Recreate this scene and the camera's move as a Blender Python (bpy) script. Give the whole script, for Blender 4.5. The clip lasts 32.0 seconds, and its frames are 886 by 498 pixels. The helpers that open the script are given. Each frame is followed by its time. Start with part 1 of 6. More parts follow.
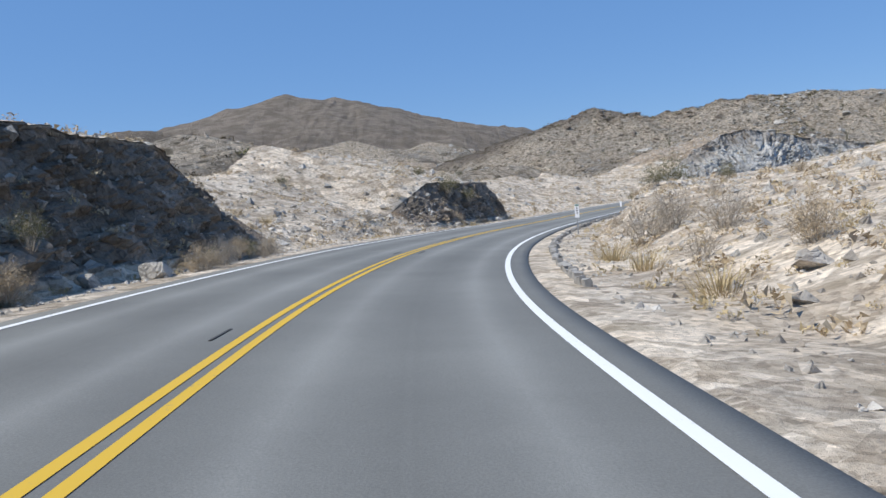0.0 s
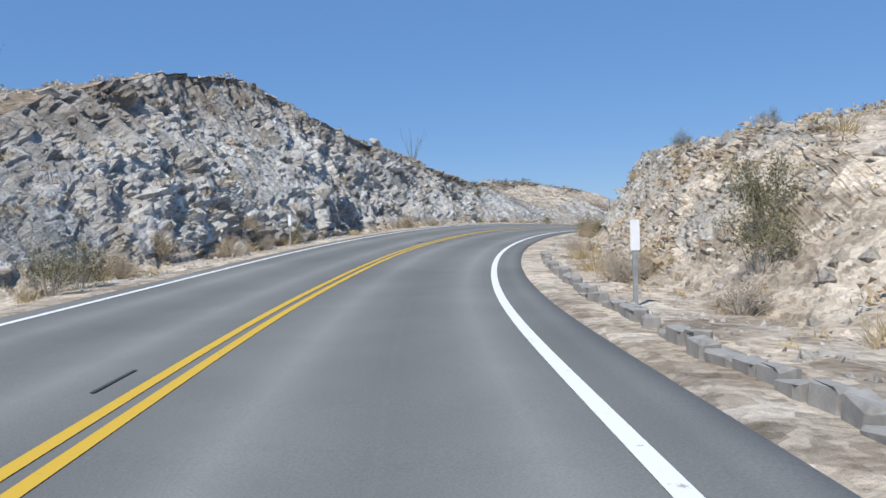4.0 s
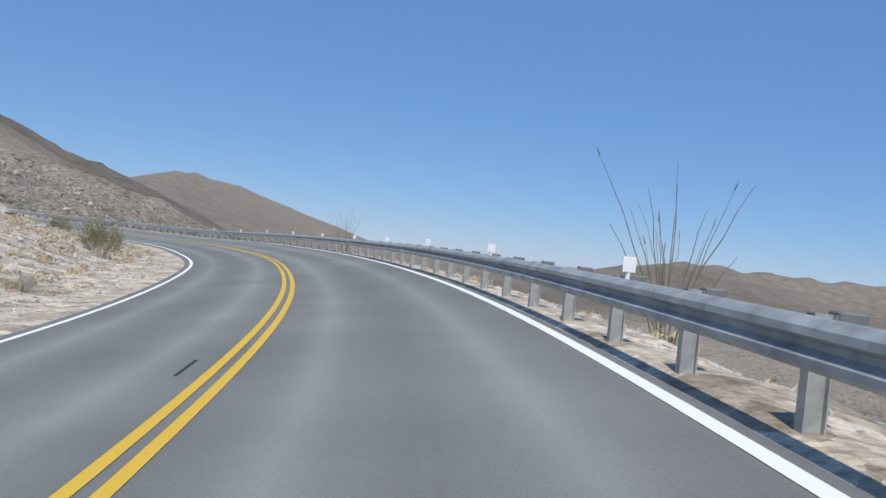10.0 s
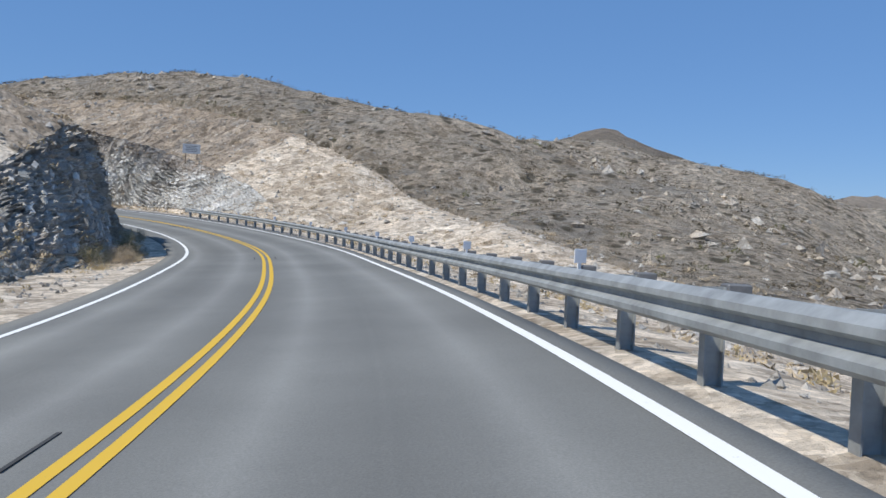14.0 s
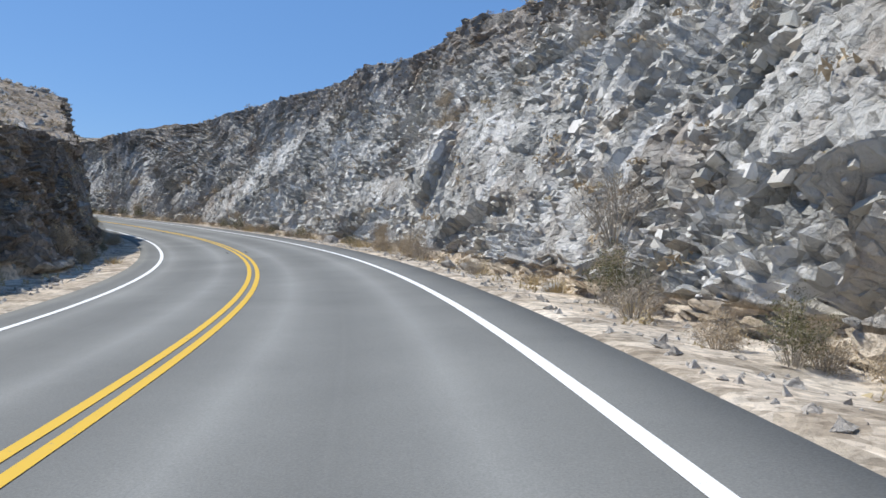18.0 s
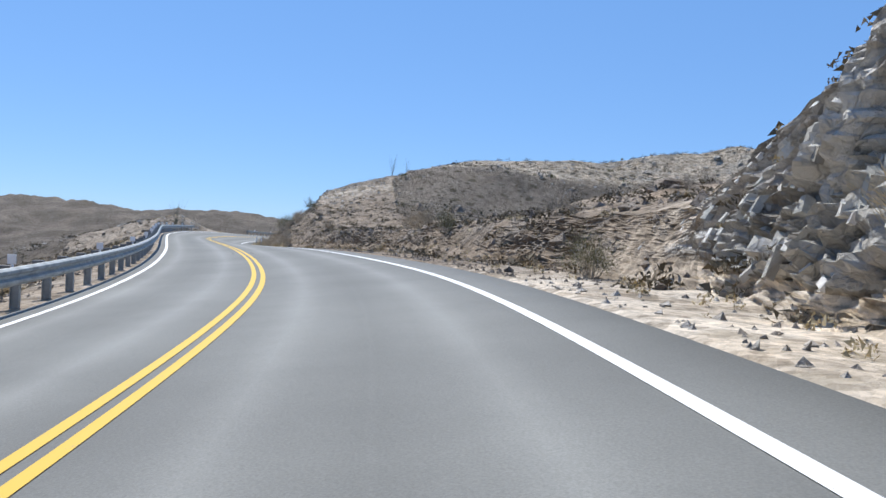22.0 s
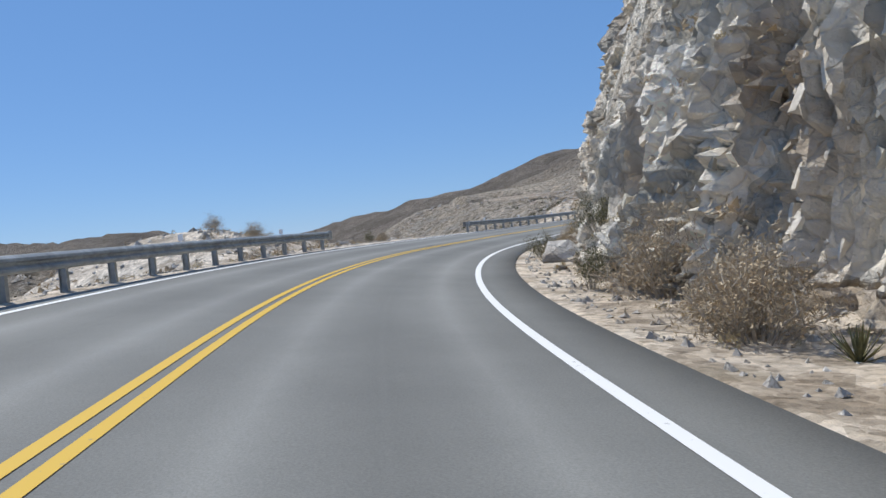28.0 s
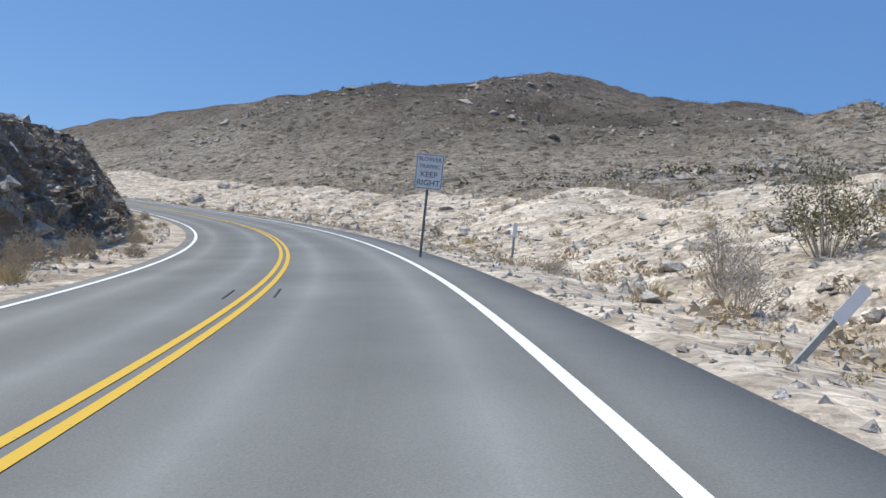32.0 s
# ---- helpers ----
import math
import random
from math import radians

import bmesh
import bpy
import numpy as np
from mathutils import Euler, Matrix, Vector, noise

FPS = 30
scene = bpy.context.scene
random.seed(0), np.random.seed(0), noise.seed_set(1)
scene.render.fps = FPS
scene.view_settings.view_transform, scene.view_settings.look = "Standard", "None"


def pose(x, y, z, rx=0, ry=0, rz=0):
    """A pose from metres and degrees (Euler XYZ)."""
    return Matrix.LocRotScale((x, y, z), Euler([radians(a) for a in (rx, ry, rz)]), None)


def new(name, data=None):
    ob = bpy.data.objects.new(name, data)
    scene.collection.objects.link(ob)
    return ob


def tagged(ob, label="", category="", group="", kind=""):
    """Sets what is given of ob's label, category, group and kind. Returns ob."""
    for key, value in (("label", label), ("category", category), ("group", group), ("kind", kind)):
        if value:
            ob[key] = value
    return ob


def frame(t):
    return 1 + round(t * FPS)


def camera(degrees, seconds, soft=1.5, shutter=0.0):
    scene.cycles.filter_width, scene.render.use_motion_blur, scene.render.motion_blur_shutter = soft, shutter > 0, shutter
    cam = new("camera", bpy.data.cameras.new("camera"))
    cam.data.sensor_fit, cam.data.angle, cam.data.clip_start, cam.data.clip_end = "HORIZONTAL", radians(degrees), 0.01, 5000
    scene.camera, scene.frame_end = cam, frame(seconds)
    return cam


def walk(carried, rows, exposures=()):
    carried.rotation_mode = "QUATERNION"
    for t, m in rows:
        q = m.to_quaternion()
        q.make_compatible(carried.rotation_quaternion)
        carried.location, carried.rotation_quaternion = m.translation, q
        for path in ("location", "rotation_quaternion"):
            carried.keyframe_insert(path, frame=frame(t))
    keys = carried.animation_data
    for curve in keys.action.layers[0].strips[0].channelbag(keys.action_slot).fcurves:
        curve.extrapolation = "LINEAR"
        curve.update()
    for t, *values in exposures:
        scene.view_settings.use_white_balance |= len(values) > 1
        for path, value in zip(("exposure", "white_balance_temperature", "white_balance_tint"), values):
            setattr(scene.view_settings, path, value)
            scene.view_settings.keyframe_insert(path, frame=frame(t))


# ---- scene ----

# ---------------------------------------------------------------- camera and walk
# seconds, x, y, z, heading (left of north), pitch, roll
PATH = [
    (0, 0, 0, 0, -0.25, -3.93, -3.82), (0.5, -0.22, 12.57, -0.4, -5.87, -3.34, -3.81), (1, 0.87, 25.08, -0.65, -11.45, -3.24, -3.2),
    (1.5, 3.22, 37.4, -0.95, -16.16, -2.96, -2.78), (2, 6.55, 49.51, -1.16, -21.14, -2.46, -1.82), (2.5, 10.75, 61.37, -1.35, -26.77, -2.19, -1.85),
    (3, 16.11, 72.73, -1.23, -32.95, -1.8, -1.41), (3.5, 22.87, 83.36, -1.17, -37.65, -1.35, -1.76), (4, 31.13, 92.98, -0.78, -41.38, -1.25, -1.47),
    (4.5, 39.3, 102.81, -0.75, -46.87, -0.1, -1.84), (5, 48.44, 111.85, -0.29, -51.84, 0.51, -3.05), (5.5, 58.66, 119.78, 0.09, -56.52, 0.03, -4.35),
    (6, 69.51, 127, 0.31, -61, -0.81, -5.59), (6.5, 80.95, 133.43, 0.34, -65.48, -1.53, -6.22), (7, 92.85, 139.16, 0.33, -70.23, -1.41, -5.29),
    (7.5, 105.22, 144.04, 0.23, -72.28, -0.36, -2.9), (8, 117.69, 148.96, 0.43, -73.04, 0.41, 0.17), (8.5, 130.37, 153.5, 0.73, -73.01, -0.33, 3.03),
    (9, 142.87, 158.64, 1.03, -71.91, 0.2, 4.79), (9.5, 155.51, 163.65, 1.41, -68.88, 0.33, 6.44), (10, 167.78, 169.6, 1.7, -64.63, -0.11, 6.38),
    (10.5, 179.59, 176.48, 1.85, -60.19, -0.69, 7.51), (11, 190.72, 184.43, 1.9, -55.09, -1.23, 7.06),
    (11.5, 201.22, 193.19, 1.78, -49.58, -1.56, 6.26), (12, 210.6, 203.07, 1.64, -43.95, -1.62, 5.83),
    (12.5, 219.19, 213.46, 1.41, -37.84, -1.65, 5.16), (13, 226.4, 224.65, 1.03, -31.74, -1.77, 4.87),
    (13.5, 232.33, 236.36, 0.89, -25.28, -1.53, 3.8), (14, 236.59, 248.58, 0.71, -19.16, -1.43, 2.56),
    (14.5, 239.46, 260.97, 0.55, -13.57, -1.05, 2.18), (15, 241.27, 273.35, 0.54, -8, -0.45, 2.87), (15.5, 242.4, 285.74, 0.7, -1.73, 0.06, 2.58),
    (16, 241.44, 298.26, 1.12, 5.91, 0.52, 2.58), (16.5, 238.43, 310.59, 1.54, 14.25, 0.52, 3.39), (17, 233.63, 322.53, 1.96, 22.47, 0.33, 4.43),
    (17.5, 227.17, 333.86, 2.33, 29.82, 0.02, 5.01), (18, 219.3, 344.5, 2.53, 35.52, -0.46, 4.18), (18.5, 210.35, 354.47, 2.65, 40.99, -0.28, 4.1),
    (19, 200.28, 363.46, 2.88, 46.41, -0.32, 3.22), (19.5, 189.37, 371.5, 3.01, 52.01, -0.55, 3.46), (20, 177.81, 378.68, 3.13, 57.91, -0.47, 4.13),
    (20.5, 165.47, 384.56, 3.18, 63.68, -0.13, 4.35), (21, 152.5, 389.09, 3.4, 69.82, -0.4, 2.43), (21.5, 139.11, 392.29, 3.55, 75.68, -0.06, 1.9),
    (22, 125.48, 394.14, 3.85, 81.47, 0.29, 2.3), (22.5, 111.81, 394.83, 4.34, 87.6, -0.41, 2.06), (23, 98.28, 393.77, 4.54, 92.89, 0.04, 2.04),
    (23.5, 84.97, 391.82, 4.83, 96.22, -0.07, 0.01), (24, 71.82, 389.47, 4.96, 96.92, -1.11, -3.51),
    (24.5, 58.73, 387.27, 5.19, 96.58, -1.31, -6.91), (25, 45.63, 385.42, 5.25, 93.58, -1.14, -7.9), (25.5, 32.46, 383.9, 5.4, 89.28, -1.39, -9.12),
    (26, 19.17, 383.72, 5.72, 85.19, -0.21, -8.78), (26.5, 5.86, 384.73, 5.99, 81.02, -0.4, -7.55), (27, -7.38, 386.74, 6.14, 76.63, -1.12, -6.34),
    (27.5, -20.46, 389.82, 6.14, 71.96, -1.56, -5.71), (28, -33.25, 394.07, 6.2, 66.93, -0.75, -5.82),
    (28.5, -45.96, 398.8, 6.49, 60.69, -1.12, -5.92), (29, -57.92, 405.22, 6.71, 54.31, -0.9, -5.55),
    (29.5, -69.04, 413.05, 6.84, 48.84, -1.35, -5.97), (30, -79.4, 421.89, 7.12, 43.11, -0.81, -5.14),
    (30.5, -89.07, 431.51, 7.28, 38.09, -0.1, -4.1), (31, -97.71, 442.08, 7.9, 34.87, 0.77, -1.81), (31.5, -106.25, 452.76, 8.34, 35.32, 0.98, 3.49),
    (32, -114.94, 463.33, 8.76, 37.09, 0.56, 5.99),
]


def rig(x, y, z, yaw, pitch, roll):
    return Matrix.Translation((x, y, z)) @ pose(0, 0, 0, 0, 0, yaw) @ pose(0, 0, 0, 90 + pitch) @ pose(0, 0, 0, 0, 0, roll)


cam = camera(57.7, 32.0, soft=1.5)
walk(cam, [(row[0], rig(*row[1:])) for row in PATH],
     exposures=[(0, 0.1), (8, 0.0), (16, 0.0), (19, 0.4), (20, 0.55), (21.8, 0.5), (22.7, 0.05), (25, 0.0), (28, 0.05), (30, 0.1), (32, 0.1)])

# ---------------------------------------------------------------- world and sun
SUN_AZ, SUN_EL = 110.0, 52.0  # degrees left of north, above the horizon
scene.view_settings.exposure = 0.0
world = bpy.data.worlds.new("sky_world")
scene.world = world
world.use_nodes = True
wn = world.node_tree
wn.nodes.clear()
sky = wn.nodes.new("ShaderNodeTexSky")
sky.sky_type = "NISHITA"
sky.sun_disc = False
sky.sun_elevation = radians(SUN_EL)
sky.sun_rotation = radians(-SUN_AZ)
sky.altitude = 1500
sky.air_density, sky.dust_density, sky.ozone_density = 1.0, 0.0, 5.0
bg = wn.nodes.new("ShaderNodeBackground")
bg.inputs["Strength"].default_value = 0.085
out = wn.nodes.new("ShaderNodeOutputWorld")
deep = wn.nodes.new("ShaderNodeMix")
deep.data_type, deep.blend_type = "RGBA", "ADD"
deep.inputs[0].default_value = 1.0
half = wn.nodes.new("ShaderNodeVectorMath")
half.operation = "SCALE"
half.inputs["Scale"].default_value = 0.5
wn.links.new(sky.outputs[0], half.inputs[0])
wn.links.new(half.outputs[0], deep.inputs[6])
deep.inputs[7].default_value = (0.85, 2.1, 4.7, 1)  # clear dry mountain air, a deeper blue
wn.links.new(deep.outputs[2], bg.inputs[0])
wn.links.new(bg.outputs[0], out.inputs[0])
sun_data = bpy.data.lights.new("sun", "SUN")
sun_data.energy, sun_data.angle, sun_data.color = 4.1, radians(0.53), (1.0, 0.97, 0.91)
sun = new("sun", sun_data)
ca = math.cos(radians(SUN_EL))
to_sun = Vector((-math.sin(radians(SUN_AZ)) * ca, math.cos(radians(SUN_AZ)) * ca, math.sin(radians(SUN_EL))))
sun.matrix_world = to_sun.to_track_quat("Z", "Y").to_matrix().to_4x4()


# ---------------------------------------------------------------- materials
def material(name, rough=0.9, metal=0.0):
    m = bpy.data.materials.new(name)
    m.use_nodes = True
    t = m.node_tree
    b = t.nodes["Principled BSDF"]
    b.inputs["Roughness"].default_value = rough
    b.inputs["Metallic"].default_value = metal
    b.inputs["Specular IOR Level"].default_value = 0.25
    return m, t, b


def node(t, kind, **values):
    n = t.nodes.new(kind)
    for key, v in values.items():
        n.inputs[key].default_value = v
    return n


def coords(t, scale=(1, 1, 1), source="Object"):
    c = t.nodes.new("ShaderNodeTexCoord")
    m = t.nodes.new("ShaderNodeMapping")
    m.inputs["Scale"].default_value = scale
    t.links.new(c.outputs[source], m.inputs[0])
    return m.outputs[0]


def noise_tex(t, vec, scale, detail=6.0, rough=0.6):
    n = node(t, "ShaderNodeTexNoise", Scale=scale, Detail=detail, Roughness=rough)
    t.links.new(vec, n.inputs["Vector"])
    return n.outputs["Fac"]


def voronoi(t, vec, scale, feature="F1", output="Color", boxy=False):
    n = node(t, "ShaderNodeTexVoronoi", Scale=scale)
    n.feature = feature
    if boxy:
        n.distance = "CHEBYCHEV"
    t.links.new(vec, n.inputs["Vector"])
    return n.outputs[output]


def ramp(t, fac, stops):
    r = t.nodes.new("ShaderNodeValToRGB")
    while len(r.color_ramp.elements) < len(stops):
        r.color_ramp.elements.new(0.5)
    for e, (p, c) in zip(r.color_ramp.elements, stops):
        e.position, e.color = p, (*c, 1)
    t.links.new(fac, r.inputs[0])
    return r.outputs[0]


def mix(t, fac, a, b, mode="MIX"):
    m = t.nodes.new("ShaderNodeMix")
    m.data_type, m.blend_type = "RGBA", mode
    for sock, v in ((m.inputs[0], fac), (m.inputs[6], a), (m.inputs[7], b)):
        if isinstance(v, (int, float)):
            sock.default_value = v
        elif isinstance(v, tuple):
            sock.default_value = (*v, 1)
        else:
            t.links.new(v, sock)
    return m.outputs[2]


def bump(t, b, height, strength=0.5, distance=0.05):
    n = node(t, "ShaderNodeBump", Strength=strength, Distance=distance)
    t.links.new(height, n.inputs["Height"])
    t.links.new(n.outputs[0], b.inputs["Normal"])


def math_node(t, op, a, b=0.0):
    n = t.nodes.new("ShaderNodeMath")
    n.operation = op
    for sock, v in ((n.inputs[0], a), (n.inputs[1], b)):
        if isinstance(v, (int, float)):
            sock.default_value = v
        else:
            t.links.new(v, sock)
    return n.outputs[0]


def plain(name, colour, rough=0.7, metal=0.0, vary=0.15, scale=8.0, bumpy=0.0):
    m, t, b = material(name, rough, metal)
    v = coords(t)
    n = noise_tex(t, v, scale, 5)
    lo, hi = tuple(c * (1 - vary) for c in colour), tuple(min(1, c * (1 + vary)) for c in colour)
    t.links.new(ramp(t, n, [(0.3, lo), (0.7, hi)]), b.inputs["Base Color"])
    if bumpy:
        bump(t, b, noise_tex(t, v, scale * 4, 4), bumpy, 0.02)
    return m


def soil_colour(t, v):
    big = noise_tex(t, v, 0.05, 5)
    mid = noise_tex(t, v, 0.55, 6, 0.7)
    fine = noise_tex(t, v, 6.0, 6, 0.75)
    a = ramp(t, big, [(0.32, (0.45, 0.375, 0.285)), (0.52, (0.57, 0.485, 0.385)), (0.72, (0.66, 0.59, 0.495))])
    a = mix(t, ramp(t, mid, [(0.40, (0, 0, 0)), (0.66, (0.7, 0.7, 0.7))]), a, (0.68, 0.62, 0.535))
    a = mix(t, 0.75, a, ramp(t, fine, [(0.3, (0.38, 0.35, 0.31)), (0.5, (1, 1, 1)), (0.75, (1.3, 1.27, 1.22))]), "MULTIPLY")
    stones = voronoi(t, v, 2.2)
    sep = t.nodes.new("ShaderNodeSeparateColor")
    t.links.new(stones, sep.inputs[0])
    spots = ramp(t, sep.outputs[0], [(0.60, (1, 1, 1)), (0.72, (0.72, 0.69, 0.65)), (0.9, (0.52, 0.50, 0.47))])
    a = mix(t, 0.7, a, spots, "MULTIPLY")
    pebbles = voronoi(t, v, 9.0)
    sep2 = t.nodes.new("ShaderNodeSeparateColor")
    t.links.new(pebbles, sep2.inputs[0])
    grit = ramp(t, sep2.outputs[0], [(0.0, (0.55, 0.52, 0.48)), (0.4, (0.95, 0.94, 0.92)), (1.0, (1.3, 1.28, 1.25))])
    a = mix(t, 0.65, a, grit, "MULTIPLY")
    sep3 = t.nodes.new("ShaderNodeSeparateColor")
    t.links.new(voronoi(t, v, 0.95), sep3.inputs[0])
    a = mix(t, 0.6, a, ramp(t, sep3.outputs[2], [(0.0, (0.55, 0.52, 0.48)), (0.35, (0.95, 0.94, 0.93)), (0.7, (1.1, 1.1, 1.09)), (1.0, (1.45, 1.43, 1.4))]), "MULTIPLY")
    weeds = voronoi(t, v, 0.6, "F1", "Distance")
    a = mix(t, ramp(t, weeds, [(0.12, (0.5, 0.5, 0.5)), (0.24, (0, 0, 0))]), a, (0.25, 0.205, 0.14))
    return a, mid, math_node(t, "ADD", fine, math_node(t, "MULTIPLY", sep2.outputs[1], 0.5))


def rock_colour(t, v, light, dark, stain):
    wv = t.nodes.new("ShaderNodeVectorMath")
    wv.operation = "ADD"
    t.links.new(v, wv.inputs[0])
    nn = node(t, "ShaderNodeTexNoise", Scale=0.8, Detail=3.0)
    t.links.new(v, nn.inputs["Vector"])
    t.links.new(nn.outputs["Color"], wv.inputs[1])
    w = wv.outputs[0]
    cells = voronoi(t, w, 0.8, boxy=True)
    sep = t.nodes.new("ShaderNodeSeparateColor")
    t.links.new(cells, sep.inputs[0])
    a = ramp(t, sep.outputs[0], [(0.0, dark), (0.45, tuple((p + q) / 2 for p, q in zip(light, dark))), (1.0, light)])
    small = voronoi(t, w, 3.1, boxy=True)
    sep2 = t.nodes.new("ShaderNodeSeparateColor")
    t.links.new(small, sep2.inputs[0])
    a = mix(t, 0.45, a, ramp(t, sep2.outputs[1], [(0.0, (0.62, 0.6, 0.57)), (1.0, (1.2, 1.19, 1.17))]), "MULTIPLY")
    st = noise_tex(t, v, 0.35, 6, 0.65)
    a = mix(t, ramp(t, st, [(0.50, (0, 0, 0)), (0.70, (0.65, 0.65, 0.65))]), a, stain)
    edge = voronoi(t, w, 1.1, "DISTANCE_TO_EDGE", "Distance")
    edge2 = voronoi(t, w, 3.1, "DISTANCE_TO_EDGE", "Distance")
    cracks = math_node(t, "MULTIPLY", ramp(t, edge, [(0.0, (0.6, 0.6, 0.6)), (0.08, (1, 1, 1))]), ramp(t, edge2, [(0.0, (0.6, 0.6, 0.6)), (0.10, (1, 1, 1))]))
    # The dark of the crack lines is put into the colour as well.
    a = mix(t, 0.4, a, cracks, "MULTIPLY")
    fine = noise_tex(t, v, 9.0, 5, 0.7)
    return a, cracks, fine


def land_material(name, light, dark, stain):
    """Desert soil that turns to broken rock where the mask says so."""
    m, t, b = material(name, 0.95)
    v = coords(t)
    soil, mid, fine = soil_colour(t, v)
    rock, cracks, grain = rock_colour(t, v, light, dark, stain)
    at = t.nodes.new("ShaderNodeAttribute")
    at.attribute_name = "rocky"
    edge = math_node(t, "ADD", at.outputs["Fac"], math_node(t, "MULTIPLY", math_node(t, "SUBTRACT", mid, 0.5), 0.9))
    f = ramp(t, edge, [(0.38, (0, 0, 0)), (0.56, (1, 1, 1))])
    tint = t.nodes.new("ShaderNodeAttribute")
    tint.attribute_name = "brown"
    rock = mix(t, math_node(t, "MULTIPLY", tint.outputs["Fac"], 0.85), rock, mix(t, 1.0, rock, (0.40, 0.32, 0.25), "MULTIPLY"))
    soil = mix(t, math_node(t, "MULTIPLY", tint.outputs["Fac"], 0.85), soil, mix(t, 1.0, soil, (0.30, 0.25, 0.21), "MULTIPLY"))
    cream = t.nodes.new("ShaderNodeAttribute")
    cream.attribute_name = "cream"
    rock = mix(t, cream.outputs["Fac"], rock, mix(t, 1.0, rock, (1.3, 1.22, 1.1), "MULTIPLY"))
    t.links.new(mix(t, f, soil, rock), b.inputs["Base Color"])
    chunks = t.nodes.new("ShaderNodeRGBToBW")
    t.links.new(voronoi(t, coords(t, (1, 1, 1.7)), 2.3, boxy=True), chunks.inputs[0])
    bits = t.nodes.new("ShaderNodeRGBToBW")
    t.links.new(voronoi(t, coords(t, (1, 1, 1.5)), 6.5, boxy=True), bits.inputs[0])
    h1 = math_node(t, "ADD", math_node(t, "ADD", math_node(t, "MULTIPLY", cracks, 0.5), math_node(t, "MULTIPLY", chunks.outputs[0], 1.4)), math_node(t, "ADD", math_node(t, "MULTIPLY", bits.outputs[0], 0.6), math_node(t, "MULTIPLY", grain, 0.8)))
    h2 = math_node(t, "ADD", math_node(t, "MULTIPLY", mid, 0.35), math_node(t, "MULTIPLY", fine, 0.8))
    bump(t, b, mix(t, f, math_node(t, "MULTIPLY", h2, 0.5), h1), 1.0, 0.13)
    return m


M_LAND = land_material("desert_soil_and_grey_rock", (0.84, 0.82, 0.775), (0.38, 0.372, 0.342), (0.36, 0.27, 0.19))


def ground_material():
    """Stony desert slopes: pale soil, broken outcrops, scrub; darker brown where the mask says so."""
    m, t, b = material("desert_hills", 0.97)
    v = coords(t)
    soil, mid, fine = soil_colour(t, v)
    far = noise_tex(t, v, 0.012, 6, 0.65)
    soil = mix(t, 0.8, soil, ramp(t, far, [(0.3, (0.88, 0.86, 0.83)), (0.5, (1.08, 1.07, 1.05)), (0.7, (1.2, 1.19, 1.17))]), "MULTIPLY")
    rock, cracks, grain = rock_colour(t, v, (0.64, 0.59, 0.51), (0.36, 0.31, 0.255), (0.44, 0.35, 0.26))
    crop = noise_tex(t, v, 0.11, 7, 0.72)
    crop_f = ramp(t, crop, [(0.53, (0, 0, 0)), (0.60, (0.75, 0.75, 0.75))])
    base = mix(t, crop_f, soil, rock)
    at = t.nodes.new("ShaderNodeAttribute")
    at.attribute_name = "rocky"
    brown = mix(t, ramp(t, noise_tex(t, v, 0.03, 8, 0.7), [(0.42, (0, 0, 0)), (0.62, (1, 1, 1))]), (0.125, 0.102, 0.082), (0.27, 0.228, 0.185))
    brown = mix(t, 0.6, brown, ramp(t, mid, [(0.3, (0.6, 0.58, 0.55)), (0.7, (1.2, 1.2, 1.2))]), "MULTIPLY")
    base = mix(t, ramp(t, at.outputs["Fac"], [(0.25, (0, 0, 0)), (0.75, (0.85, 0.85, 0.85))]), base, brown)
    for scale, lo, hi, col in ((0.36, 0.16, 0.27, (0.10, 0.085, 0.055)), (0.85, 0.17, 0.27, (0.15, 0.125, 0.085))):
        shrub = voronoi(t, v, scale, "F1", "Distance")
        base = mix(t, ramp(t, shrub, [(lo, (0.8, 0.8, 0.8)), (hi, (0, 0, 0))]), base, col)
    t.links.new(base, b.inputs["Base Color"])
    h = math_node(t, "ADD", math_node(t, "ADD", math_node(t, "MULTIPLY", mid, 2.6), math_node(t, "MULTIPLY", fine, 1.6)), math_node(t, "MULTIPLY", math_node(t, "MULTIPLY", crop_f, cracks), 1.2))
    h = math_node(t, "ADD", h, math_node(t, "MULTIPLY", noise_tex(t, v, 0.06, 7, 0.6), 11.0))
    bump(t, b, h, 1.0, 0.42)
    return m


M_GROUND = ground_material()


